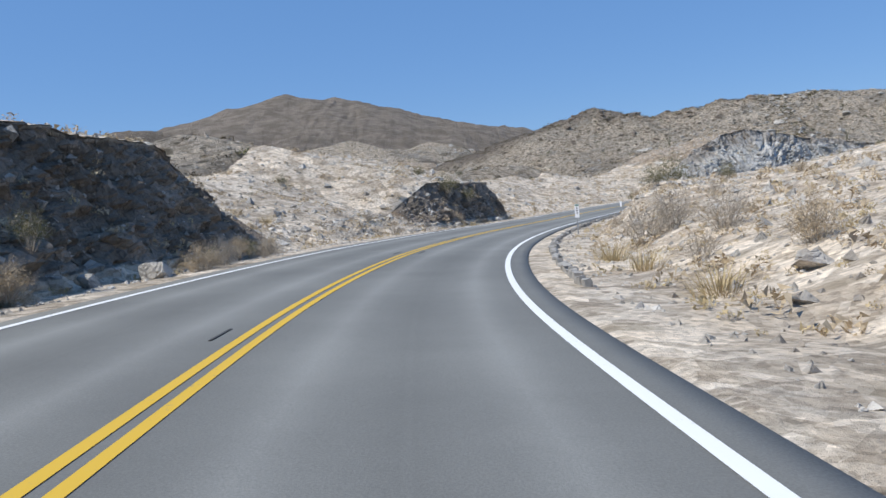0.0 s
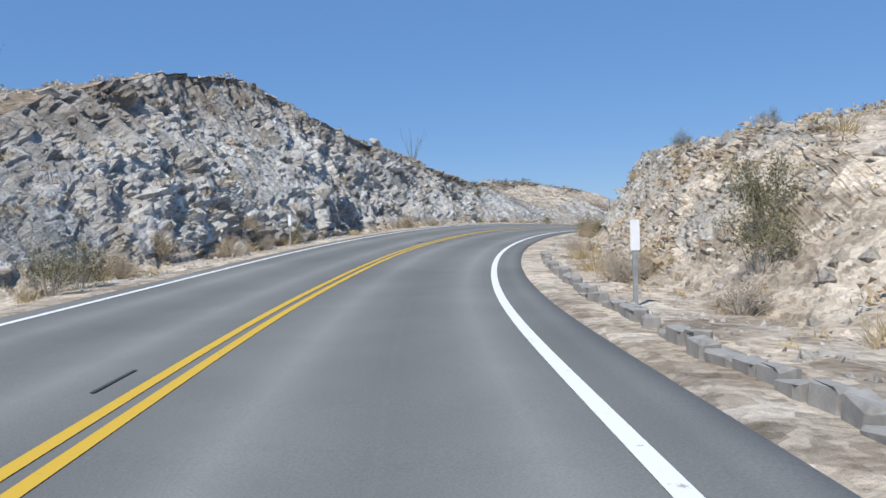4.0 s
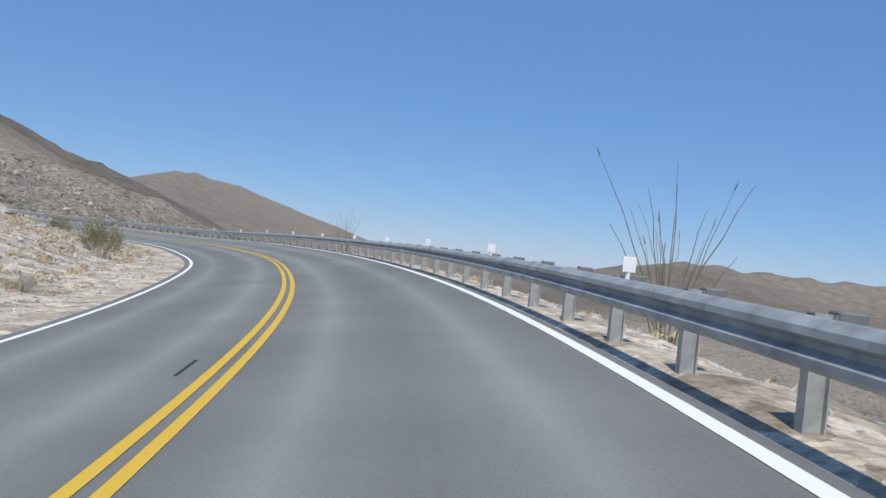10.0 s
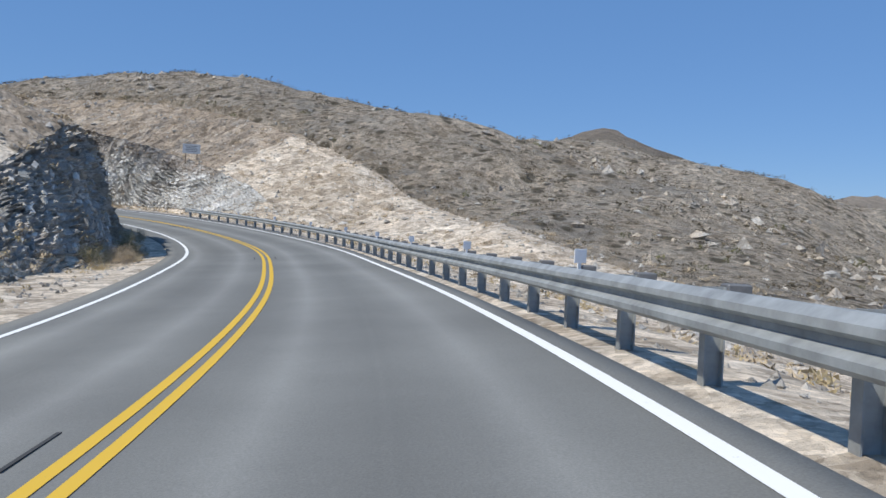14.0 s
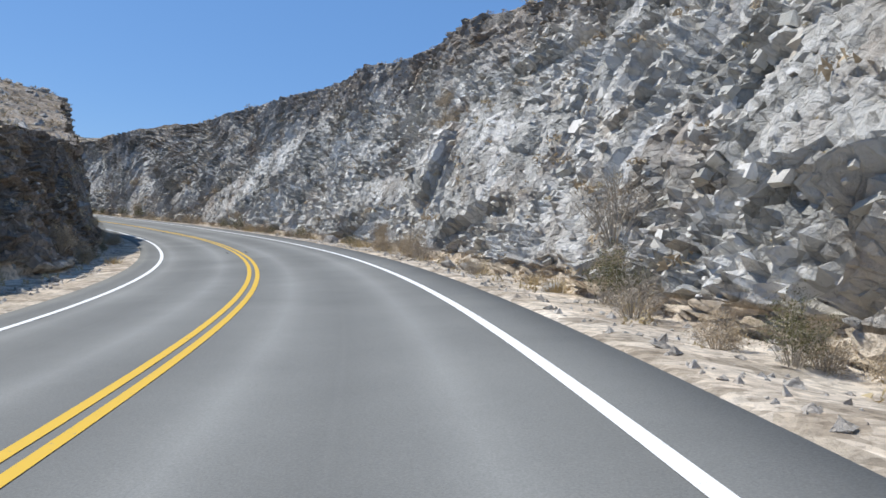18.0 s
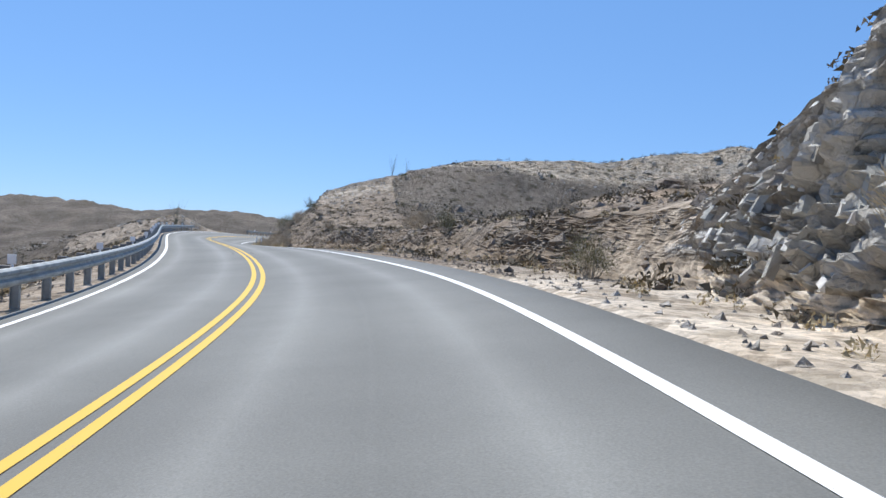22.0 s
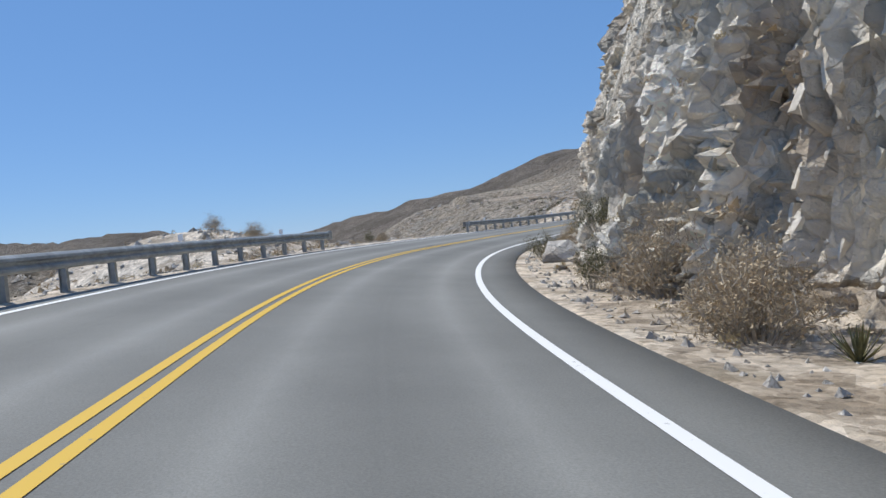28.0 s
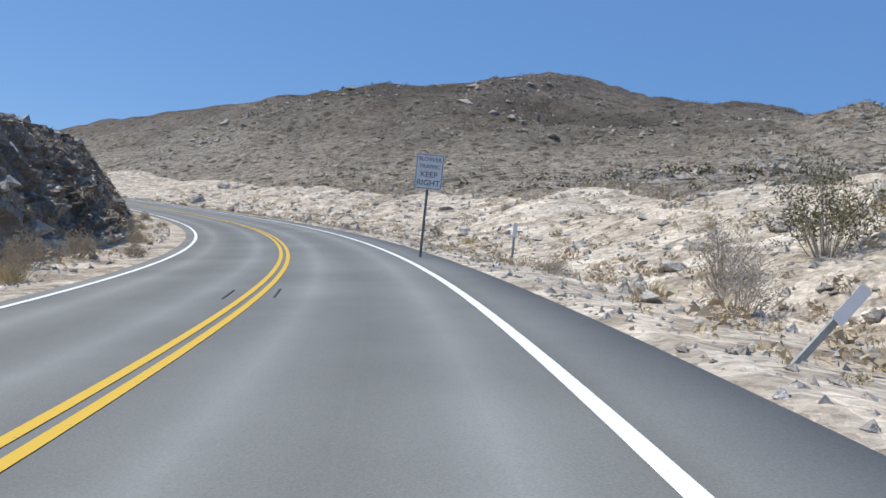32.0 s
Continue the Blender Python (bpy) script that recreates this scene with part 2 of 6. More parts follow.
def block_material(name, tint=None):
    """Broken cliff rock, each block its own shade."""
    m, t, b = material(name, 0.92)
    v = coords(t)
    isle = t.nodes.new("ShaderNodeNewGeometry").outputs["Random Per Island"]
    info = t.nodes.new("ShaderNodeObjectInfo").outputs["Random"]
    pick = math_node(t, "FRACT", math_node(t, "ADD", isle, info))
    a = ramp(t, pick, [(0.0, (0.32, 0.31, 0.28)), (0.2, (0.47, 0.46, 0.42)), (0.45, (0.60, 0.575, 0.525)), (0.7, (0.67, 0.645, 0.595)), (1.0, (0.77, 0.745, 0.70))])
    st = noise_tex(t, v, 0.5, 6, 0.7)
    a = mix(t, ramp(t, st, [(0.48, (0, 0, 0)), (0.68, (0.6, 0.6, 0.6))]), a, (0.37, 0.28, 0.195))
    grain = noise_tex(t, v, 7.0, 6, 0.75)
    a = mix(t, 0.5, a, ramp(t, grain, [(0.3, (0.6, 0.6, 0.58)), (0.7, (1.2, 1.2, 1.2))]), "MULTIPLY")
    if tint:
        a = mix(t, 0.85, a, tint, "MULTIPLY")
    t.links.new(a, b.inputs["Base Color"])
    streak = noise_tex(t, coords(t, (1.0, 1.0, 0.25)), 4.0, 5, 0.7)
    bump(t, b, math_node(t, "ADD", grain, streak), 0.8, 0.06)
    return m


M_BLOCK = block_material("fractured_cliff_rock")
M_BLOCK_BROWN = block_material("dark_brown_cliff_rock", (0.40, 0.32, 0.25))
M_BLOCK_CREAM = block_material("cream_cliff_rock", (1.22, 1.15, 1.04))


def asphalt_material():
    m, t, b = material("grey_asphalt", 0.88)
    v = coords(t)
    uv = t.nodes.new("ShaderNodeTexCoord").outputs["UV"]
    sep = t.nodes.new("ShaderNodeSeparateXYZ")
    t.links.new(uv, sep.inputs[0])
    lane = math_node(t, "ABSOLUTE", math_node(t, "SUBTRACT", math_node(t, "ABSOLUTE", sep.outputs[0]), 1.75))
    track = math_node(t, "ABSOLUTE", math_node(t, "SUBTRACT", lane, 0.85))
    wear = ramp(t, track, [(0.0, (0.95, 0.95, 0.95)), (0.32, (0.6, 0.6, 0.6)), (0.8, (0.40, 0.40, 0.40)), (1.35, (0.6, 0.6, 0.6))])
    base = mix(t, wear, (0.118, 0.119, 0.111), (0.265, 0.265, 0.248))
    blotch = noise_tex(t, v, 0.25, 5, 0.6)
    base = mix(t, 0.6, base, ramp(t, blotch, [(0.35, (0.8, 0.8, 0.8)), (0.65, (1.12, 1.12, 1.11))]), "MULTIPLY")
    grit = noise_tex(t, v, 60, 3, 0.7)
    base = mix(t, 0.5, base, ramp(t, grit, [(0.3, (0.65, 0.65, 0.65)), (0.7, (1.25, 1.25, 1.25))]), "MULTIPLY")
    t.links.new(base, b.inputs["Base Color"])
    bump(t, b, grit, 0.35, 0.01)
    return m


M_ASPHALT = asphalt_material()


def paint_material(name, colour):
    m, t, b = material(name, 0.7)
    v = coords(t)
    chips = noise_tex(t, v, 9, 6, 0.75)
    t.links.new(mix(t, ramp(t, chips, [(0.62, (0, 0, 0)), (0.70, (0.7, 0.7, 0.7))]), colour, (0.22, 0.21, 0.2)), b.inputs["Base Color"])
    return m


M_WHITE = paint_material("white_road_paint", (0.80, 0.80, 0.78))
M_YELLOW = paint_material("yellow_road_paint", (0.66, 0.42, 0.05))
M_STEEL = plain("galvanised_steel", (0.36, 0.375, 0.37), 0.6, 0.35, 0.3, 3.0, 0.2)
M_DARKSTEEL = plain("weathered_steel_post", (0.20, 0.20, 0.20), 0.65, 0.4, 0.3, 6.0, 0.2)
M_WOOD = plain("weathered_wood", (0.17, 0.125, 0.09), 0.9, 0, 0.35, 9.0, 0.4)
M_TAB = plain("white_reflector", (0.85, 0.85, 0.85), 0.4, 0, 0.04)
M_SIGNY = plain("yellow_sign_sheeting", (0.80, 0.46, 0.02), 0.4, 0, 0.05, 3)
M_BLACK = plain("black_sign_ink", (0.02, 0.02, 0.02), 0.5, 0, 0.1)
M_SIGNW = plain("white_sign_sheeting", (0.75, 0.76, 0.76), 0.4, 0, 0.05, 3)
M_ALU = plain("aluminium_sign_back", (0.52, 0.53, 0.54), 0.45, 0.6, 0.1, 4)
M_GREEN = plain("green_reflector", (0.03, 0.16, 0.10), 0.5, 0, 0.1)


# ---------------------------------------------------------------- numpy noise
def hash3(i, j, k, seed):
    h = (i.astype(np.int64) * 374761393 + j.astype(np.int64) * 668265263 + k.astype(np.int64) * 2147483647 + seed * 974634777) & 0xFFFFFFFF
    h = ((h ^ (h >> 13)) * 1274126177) & 0xFFFFFFFF
    h = ((h ^ (h >> 16)) * 2246822519) & 0xFFFFFFFF
    return ((h ^ (h >> 15)) & 0xFFFFFF) / float(0xFFFFFF)


def value_noise(p, seed=0):
    f = np.floor(p)
    w = p - f
    w = w * w * (3 - 2 * w)
    i = f.astype(np.int64)
    total = 0
    for a in (0, 1):
        for b in (0, 1):
            for c in (0, 1):
                wt = (w[:, 0] if a else 1 - w[:, 0]) * (w[:, 1] if b else 1 - w[:, 1]) * (w[:, 2] if c else 1 - w[:, 2])
                total = total + wt * hash3(i[:, 0] + a, i[:, 1] + b, i[:, 2] + c, seed)
    return total * 2 - 1


def fractal(p, octaves=4, seed=0, gain=0.5):
    total, amp = 0, 1.0
    for o in range(octaves):
        total = total + amp * value_noise(p * 2.0**o + 17.3 * o, seed + o)
        amp *= gain
    return total


# ---------------------------------------------------------------- the line of the road
# u is the station along the road in seconds of the drive; d is metres right of the centre line.
DU = 0.02
# second by second along the drive: the eye's distance right of the centre line, its height, and the lanes' widths
OFFSET = [1.8, 1.89, 1.78, 1.87, 2.02, 1.79, 1.84, 1.41, 1.86, 1.86, 1.55, 1.82, 2.02, 2.36, 1.73, 1.72, 2, 1.45, 2.17, 1.81, 2.24, 1.46, 1.93, 1.97, 1.81, 2.06, 1.89, 1.64, 1.53, 2.49, 1.95, 1.62, 2.24, 1.62, 0.73]
EYE = [1.24, 1.23, 1.19, 1.27, 1.12, 1.13, 1.14, 1.14, 1.18, 1.21, 1.26, 1.3, 1.21, 1.18, 1.2, 1.19, 1.27, 1.19, 1.19, 1.29, 1.19, 1.16, 1.12, 1.09, 1.11, 1.22, 1.17, 1.19, 1.2, 1.13, 1.17, 1.14, 1.16, 1.22, 1.21]
LANE_LEFT = [3.6, 3.31, 3.35, 3.39, 3.35, 3.42, 3.45, 3.5, 3.71, 3.63, 3.54, 3.55, 3.58, 3.44, 3.25, 3.24, 2.77, 2.85, 2.96, 2.97, 3.02, 2.98, 3.03, 3.23, 3.26, 3.35, 3.4, 3.43, 3.45, 3.34, 3.33, 3.51, 3.48, 3.41, 3.39]
LANE_RIGHT = [3.4, 3.25, 3.32, 3.3, 3.05, 3.2, 3.29, 3.32, 3.38, 3.47, 3.58, 3.58, 3.61, 3.59, 3.45, 3.42, 3.31, 3.44, 3.57, 3.33, 3.21, 3.38, 3.54, 3.51, 3.54, 3.44, 3.45, 3.43, 3.4, 3.35, 3.35, 3.36, 3.31, 3.27, 3.36]
# the road's cross slope in degrees, every half second from -0.5
BANKING = [-2.07, -2.14, -2.4, -2.31, -1.87, -1.13, -0.48, 0.13, 0.22, 0.31, -0.18, -1.47, -3.21, -4.9, -5.93, -5.51, -3.5, -0.49, 3.04, 5.9, 7.49, 8.14, 9.11, 9.4, 9.37, 9.24, 8.41, 7.59, 7.05, 6.26, 4.95, 4.14, 3.77, 3.74, 4.24, 5.07, 5.76, 5.92, 6.47, 6.68, 6.55, 6.78, 7.21, 6.63, 6.24, 6.32, 5.89, 4.98, 2.76, -0.85, -4.54, -6.83, -8.37, -8.65, -7.7, -6.54, -5.84, -5.71, -5.68, -5.56, -5.66, -5.21, -4.29, -1.72, 3.08, 7.02, 7.2, 7.35, 7.1, 6.69, 6.26, 5.86]


def smooth(a, width):
    k = np.exp(-0.5 * (np.arange(-3 * width, 3 * width + 1) / width) ** 2)
    k /= k.sum()
    pad = 3 * width
    ext = np.concatenate([2 * a[0] - a[pad:0:-1], a, 2 * a[-1] - a[-2 : -pad - 2 : -1]])
    return np.convolve(ext, k, "valid")


raw = np.array(PATH)
track_u = np.arange(0, 32.0001, DU)


def glide(times, values, at):
    """A smooth curve through the rows."""
    v = np.concatenate([[2 * values[0] - values[1]], values, [2 * values[-1] - values[-2], 3 * values[-1] - 2 * values[-2]]])
    i = np.minimum((at / 0.5).astype(int), len(times) - 2)
    s = at / 0.5 - i
    p0, p1, p2, p3 = v[i], v[i + 1], v[i + 2], v[i + 3]
    return 0.5 * (2 * p1 + (p2 - p0) * s + (2 * p0 - 5 * p1 + 4 * p2 - p3) * s**2 + (3 * p1 - p0 - 3 * p2 + p3) * s**3)


track = np.stack([smooth(glide(raw[:, 0], raw[:, c], track_u), w) for c, w in ((1, 5), (2, 5), (3, 14))], 1)
step = track[1] - track[0]
before = np.stack([track[0] + step * n for n in range(-150, 0)])
after, heading, here = [], math.atan2(track[-1][1] - track[-5][1], track[-1][0] - track[-5][0]), track[-1].copy()
for n in range(300):
    heading += radians(11.0) * DU * (1 if n < 230 else 0.3)
    here = here + np.array([math.cos(heading) * 26.8 * DU, math.sin(heading) * 26.8 * DU, 0.02])
    after.append(here.copy())
track = np.concatenate([before, track, np.array(after)])
US = np.arange(len(track)) * DU - 150 * DU
ahead = np.gradient(track[:, :3], axis=0)
ahead /= np.linalg.norm(ahead, axis=1)[:, None]
level = np.cross(ahead, (0, 0, 1.0))
level /= np.linalg.norm(level, axis=1)[:, None]


def along_road(values, first=0.0, every=1.0):
    """A smooth curve over all stations through values given at even steps."""
    return smooth(np.interp(US, first + every * np.arange(len(values)), values), max(3, round(15 * every)))


bank = np.radians(along_road(BANKING, -0.5, 0.5))[:, None]
above = np.cross(level, ahead)
RIGHT = np.cos(bank) * level + np.sin(bank) * above
UP = np.cross(RIGHT, ahead)
LEVEL = level
CENTRE = track[:, :3] - RIGHT * along_road(OFFSET)[:, None] - UP * along_road(EYE)[:, None]


def at_road(u, d, h=0.0):
    """A place d metres right of the centre line at station u, h over the road's plane."""
    out = [np.interp(u, US, CENTRE[:, c]) + np.interp(u, US, RIGHT[:, c]) * d for c in range(3)]
    return Vector((out[0], out[1], out[2] + h))


def heading_at(u):
    return math.degrees(math.atan2(-np.interp(u, US, ahead[:, 0]), np.interp(u, US, ahead[:, 1])))


# ---------------------------------------------------------------- cross sections
# station, pavement edge, toe of the bank, height of the bank, its run, slope past it, how rocky
RIGHT_SIDE = [
    (-3, 3.8, 6, 0.8, 4, 0.25, 0), (1.2, 3.8, 6, 0.9, 3.5, 0.18, 0), (1.55, 3.8, 6.0, 1.6, 2.8, 0.12, 0.3), (1.95, 3.8, 5.8, 2.3, 2.6, 0.08, 0.4),
    (2.1, 3.8, 6.5, 0.5, 3, 0.14, 0), (3.6, 3.8, 6.5, 0.5, 3, 0.14, 0), (4.35, 3.8, 6.2, 0.9, 2.5, 0.25, 0.2), (4.65, 3.8, 6, 3.0, 3.4, 0.12, 0.36),
    (5.6, 3.9, 6, 3.9, 2.4, 0.1, 0.6), (6.75, 4.0, 6.2, 3, 2, 0.05, 0.9), (7.0, 4.1, 6.3, 1.6, 2.6, 0.0, 0.5), (7.3, 4.1, 6.3, 1.5, 2.8, -0.02, 0.3), (7.6, 4.1, 6.3, 1.6, 2.6, -0.02, 0.3), (7.85, 4.1, 6.3, 0.6, 3, -0.2, 0.3),
    (8.0, 3.9, 5.2, -1.5, 3, -0.4, 0), (9.6, 3.75, 4.9, -1.6, 3, -0.4, 0), (11.5, 3.75, 4.9, -1.8, 3, -0.4, 0), (13, 3.75, 4.9, -1.5, 3, -0.15, 0), (15.5, 3.8, 5.2, -1.2, 3, 0, 0),
    (16.4, 4.1, 6, -0.4, 3, 0.2, 0.1), (16.9, 4.3, 6.6, 3, 5, 0.45, 0.7), (17.4, 4.35, 6.6, 6, 5, 0.5, 1), (18, 4.35, 6.4, 9, 5.5, 0.5, 1),
    (19, 4.35, 6.3, 11.8, 6.0, 0.4, 1), (20.2, 4.35, 6.2, 12.5, 6.2, 0.3, 1), (21, 4.35, 6.2, 12, 5.0, 0.2, 1), (22.22, 4.35, 6.2, 9, 3.0, 0.12, 1),
    (22.38, 4.35, 6.8, 4, 3, 0.2, 0.9), (22.56, 4.35, 7.2, 1.6, 1.6, 0.28, 0.42), (23.6, 4.2, 7.5, 1.3, 2.4, 0.15, 0.45), (24.8, 4.2, 6.4, 1.8, 3.8, 0.08, 0.4),
    (25.4, 4.2, 5.7, 3.7, 5.0, 0.04, 0.38), (26.2, 4.25, 5.7, 4.9, 5.2, 0.08, 0.42), (26.9, 4.25, 6.2, 8.5, 4, 0.25, 1), (28, 4.3, 6.2, 11, 3.6, 0.3, 1), (28.7, 4.3, 6.0, 11.5, 4.0, 0.3, 1), (29.4, 4.3, 5.9, 11.5, 4.6, 0.3, 1),
    (30.0, 4.4, 6.0, 10, 4.8, 0.3, 1), (30.35, 4.4, 6.2, 9.5, 4.6, 0.35, 1), (30.8, 4.45, 6.8, 6, 5.5, 0.4, 0.8), (31.2, 4.45, 7.8, 2.4, 4, 0.62, 0.3), (31.8, 4.45, 7.7, 1.2, 3, 0.6, 0.2), (32.5, 4.4, 7.4, 1.2, 3.6, 0.42, 0.2), (33, 4.4, 7.5, 0.8, 4, 0.35, 0.1),
    (38, 4.2, 8, 1, 4, 0.35, 0.1),
]
LEFT_SIDE = [
    (-3, 3.85, 5.6, 4, 2.4, 0.1, 1), (1.0, 3.85, 5.6, 4, 2.4, 0.15, 1), (1.3, 3.85, 6, 0.8, 3, 0.22, 0.3), (2.05, 3.85, 6, 1.2, 3, 0.3, 0.4),
    (2.25, 3.85, 5.8, 3.4, 2, 0.3, 1), (2.75, 3.85, 5.8, 3.4, 2, 0.25, 1), (2.9, 3.85, 7, 0.4, 3, 0.25, 0.1), (4.1, 3.85, 7, 0.7, 3, 0.3, 0.1),
    (4.5, 3.85, 6, 1.8, 4, 0.08, 0.6), (4.7, 3.85, 5.8, 3.0, 4.6, 0.06, 1), (4.95, 3.85, 5.8, 5.4, 5.0, 0.0, 1), (5.25, 3.85, 5.8, 7.4, 5.5, -0.1, 1), (5.45, 3.85, 5.8, 8.0, 5.5, -0.08, 1), (5.7, 3.85, 5.8, 7.4, 5.5, 0.0, 1), (6.1, 3.85, 6, 5.8, 4.5, 0.12, 0.9),
    (7.0, 3.85, 6.2, 3.6, 4, 0.05, 0.8), (7.7, 3.85, 6.5, 2.6, 5, 0.15, 0.5), (8.3, 3.85, 6.2, 4.0, 7, 0.34, 0.6), (9.5, 3.85, 6, 3.2, 6.5, 0.36, 0.6),
    (10.5, 3.85, 6.5, 0.8, 5, 0.2, 0.1), (12.8, 3.85, 6.5, 0.7, 5, 0.18, 0.1), (13.6, 3.85, 6.5, 1.4, 4, 0.3, 0.4), (15.1, 3.85, 6.4, 2.6, 3, 0.35, 0.7),
    (15.35, 3.85, 5.5, 5.2, 2.0, 0.45, 1), (16.8, 3.85, 5.7, 5.2, 2.2, 0.3, 1), (17.4, 3.85, 6.3, 3.6, 3, 0.2, 0.7), (18.2, 3.85, 6.2, 3.8, 2.4, 0.1, 1),
    (19.6, 3.85, 5.8, 5.0, 1.8, 0.1, 1), (20.3, 3.85, 5.9, 9.5, 2.6, 0.1, 1), (20.6, 3.85, 5.9, 10, 2.6, 0.1, 1), (21.5, 3.85, 6.0, 8, 2.4, 0.1, 1), (22.1, 3.85, 5.5, 6.5, 2.4, 0, 1), (22.3, 3.85, 5.6, 0.9, 2, 0, 0.4),
    (22.5, 3.7, 4.9, -1.2, 3, -0.3, 0), (25.95, 3.7, 4.9, -1.2, 3, -0.3, 0), (26.25, 3.85, 6.5, 1.2, 4, -0.22, 0.3), (26.7, 3.85, 7, 2.6, 4, -0.28, 0.4),
    (27.1, 3.85, 5.4, -0.8, 3, -0.25, 0), (29.1, 3.85, 5.4, -0.8, 3, -0.25, 0), (29.4, 3.85, 8.5, 1.6, 4, -0.05, 0.3), (29.75, 3.85, 8.5, 0.3, 4, -0.1, 0.1),
    (29.95, 3.7, 4.9, -0.7, 3, -0.15, 0), (32, 3.7, 4.9, -0.5, 3, -0.2, 0), (32.35, 3.85, 6.2, 2.4, 4, -0.16, 0.6), (32.8, 3.85, 6.2, 4.2, 3.4, -0.16, 0.9),
    (38, 3.85, 6.2, 4.2, 3, -0.1, 1),
]
SIDES = {1: np.array(RIGHT_SIDE, float), -1: np.array(LEFT_SIDE, float)}


def section(u, side):
    """Pavement edge, toe, height, run, slope and rockiness at the stations u."""
    k = SIDES[side]
    return [np.interp(u, k[:, 0], k[:, c]) for c in range(1, 7)]


def ease(x):
    x = np.clip(x, 0, 1)
    return x * x * (3 - 2 * x)


def rise(u, a, side):
    """Height over the road's edge at a metres from the centre line."""
    edge, toe, high, run, slope, rocky = section(u, side)
    s = np.clip((a - toe) / run, 0, 1)
    face = np.where(rocky > 0.5, s * (0.35 + 0.65 * ease(s / 0.3)), ease(s))
    verge = -0.10 * np.clip((a - edge) / np.maximum(toe - edge, 0.1), 0, 1)
    return verge + high * face + slope * np.clip(a - toe - run, 0, 60)


def road_level(u, a, side):
    """The road's own height, banked out to its edge."""
    edge = section(u, side)[0]
    reach = np.minimum(a, edge + 0.5)
    return np.interp(u, US, CENTRE[:, 2]) + side * reach * np.interp(u, US, RIGHT[:, 2])


# ---------------------------------------------------------------- hills
RIDGES = [  # slope of the flanks, then the crest: x, y, z
    (0.33, [(170, 405, 16), (225, 380, 21), (271, 439, 29), (310, 455, 24), (360, 530, 31), (448, 635, 46)]),
    (0.40, [(448, 635, 46), (560, 800, 74), (630, 930, 100), (668, 990, 110), (740, 1060, 94), (950, 1150, 78), (1300, 1400, 50)]),
    (0.30, [(264, 325, 3.5), (280, 341, 6.5), (290, 361, 12.5), (302, 372, 13), (340, 430, 20)]),
    (0.30, [(-1500, 1300, 30), (-900, 1560, 70), (-616, 1691, 160), (-405, 1754, 216), (-312, 1773, 236), (-188, 1790, 224), (-94, 1797, 194), (63, 1799, 160), (300, 1760, 110)]),
    (0.33, [(-900, 600, 30), (-640, 660, 42), (-500, 695, 55), (-465, 746, 67), (-354, 719, 70), (-300, 696, 66), (-245, 688, 69), (-208, 706, 61), (-187, 713, 53), (-165, 718, 48), (-120, 730, 40)]),
    (0.36, [(-300, 640, 30), (-140, 600, 36), (-60, 590, 38), (0, 540, 32), (-30, 480, 26), (-26, 430, 18)]),
    (0.55, [(15, 310, 16), (60, 302, 25), (110, 287, 26), (150, 262, 22)]),
    (0.30, [(-85, 165, 20), (-95, 80, 16), (-110, -30, 12)]),
    (0.20, [(-900, -300, 60), (-720, -80, 50), (-600, 120, 36), (-520, 300, 30), (-450, 400, 22)]),
    (0.25, [(1200, 300, 4), (1650, 420, 22), (2400, 420, 34), (3000, -200, 30)]),
    (0.30, [(1700, 1800, 90), (2700, 2600, 200), (3900, 3300, 230)]),
]


def hills(x, y):
    """The open country: crests with falling flanks over a low desert floor."""
    east = ease((x - 60) / 500.0)
    total = -6.0 - 34.0 * east + 0 * x
    for slope, crest in RIDGES:
        for (x0, y0, z0), (x1, y1, z1) in zip(crest, crest[1:]):
            dx, dy = x1 - x0, y1 - y0
            s = np.clip(((x - x0) * dx + (y - y0) * dy) / (dx * dx + dy * dy), 0, 1)
            gap = np.hypot(x - x0 - s * dx, y - y0 - s * dy)
            z = z0 + s * (z1 - z0) - slope * (np.sqrt(gap * gap + 64) - 8)
            k = 3.0
            total = np.where(z > total + 4 * k, z, np.where(z < total - 4 * k, total, k * np.log(np.exp(np.clip((total - z) / k, -9, 9)) + 1) + z))
    p = np.stack([x, y, 0 * x], 1)
    big = 1 - np.abs(fractal(p / 90.0, 4, 3))
    high = ease((total - 12) / 60)
    gully = 1 - np.abs(fractal(p / np.array([130.0, 130.0, 1.0]), 4, 23))
    mass = 5.0 * (big - 0.7) * ease((total + 25) / 40) + 9.0 * high * (gully - 0.75)
    crags = 1 - np.abs(fractal(p / 9.0, 3, 15))
    return total + mass + 2.4 * fractal(p / 34.0, 5, 9) + 2.0 * ease((total + 8) / 20) * (crags - 0.7)


def nearest(x, y):
    """Station and signed distance from the centre line."""
    pick = np.arange(0, len(US), 8)
    cx, cy = CENTRE[pick, 0], CENTRE[pick, 1]
    best_u, best_d = np.zeros(len(x)), np.zeros(len(x))
    for a in range(0, len(x), 20000):
        dx, dy = x[a : a + 20000, None] - cx, y[a : a + 20000, None] - cy
        n = np.argmin(dx * dx + dy * dy, 1)
        i = pick[n]
        rx, ry = x[a : a + 20000] - CENTRE[i, 0], y[a : a + 20000] - CENTRE[i, 1]
        along = rx * ahead[i, 0] + ry * ahead[i, 1]
        best_u[a : a + 20000] = US[i] + along / 26.4
        across = rx * LEVEL[i, 0] + ry * LEVEL[i, 1]
        best_d[a : a + 20000] = np.where(np.abs(along) < 8, across, np.sign(across) * np.hypot(rx, ry))
    return best_u, best_d


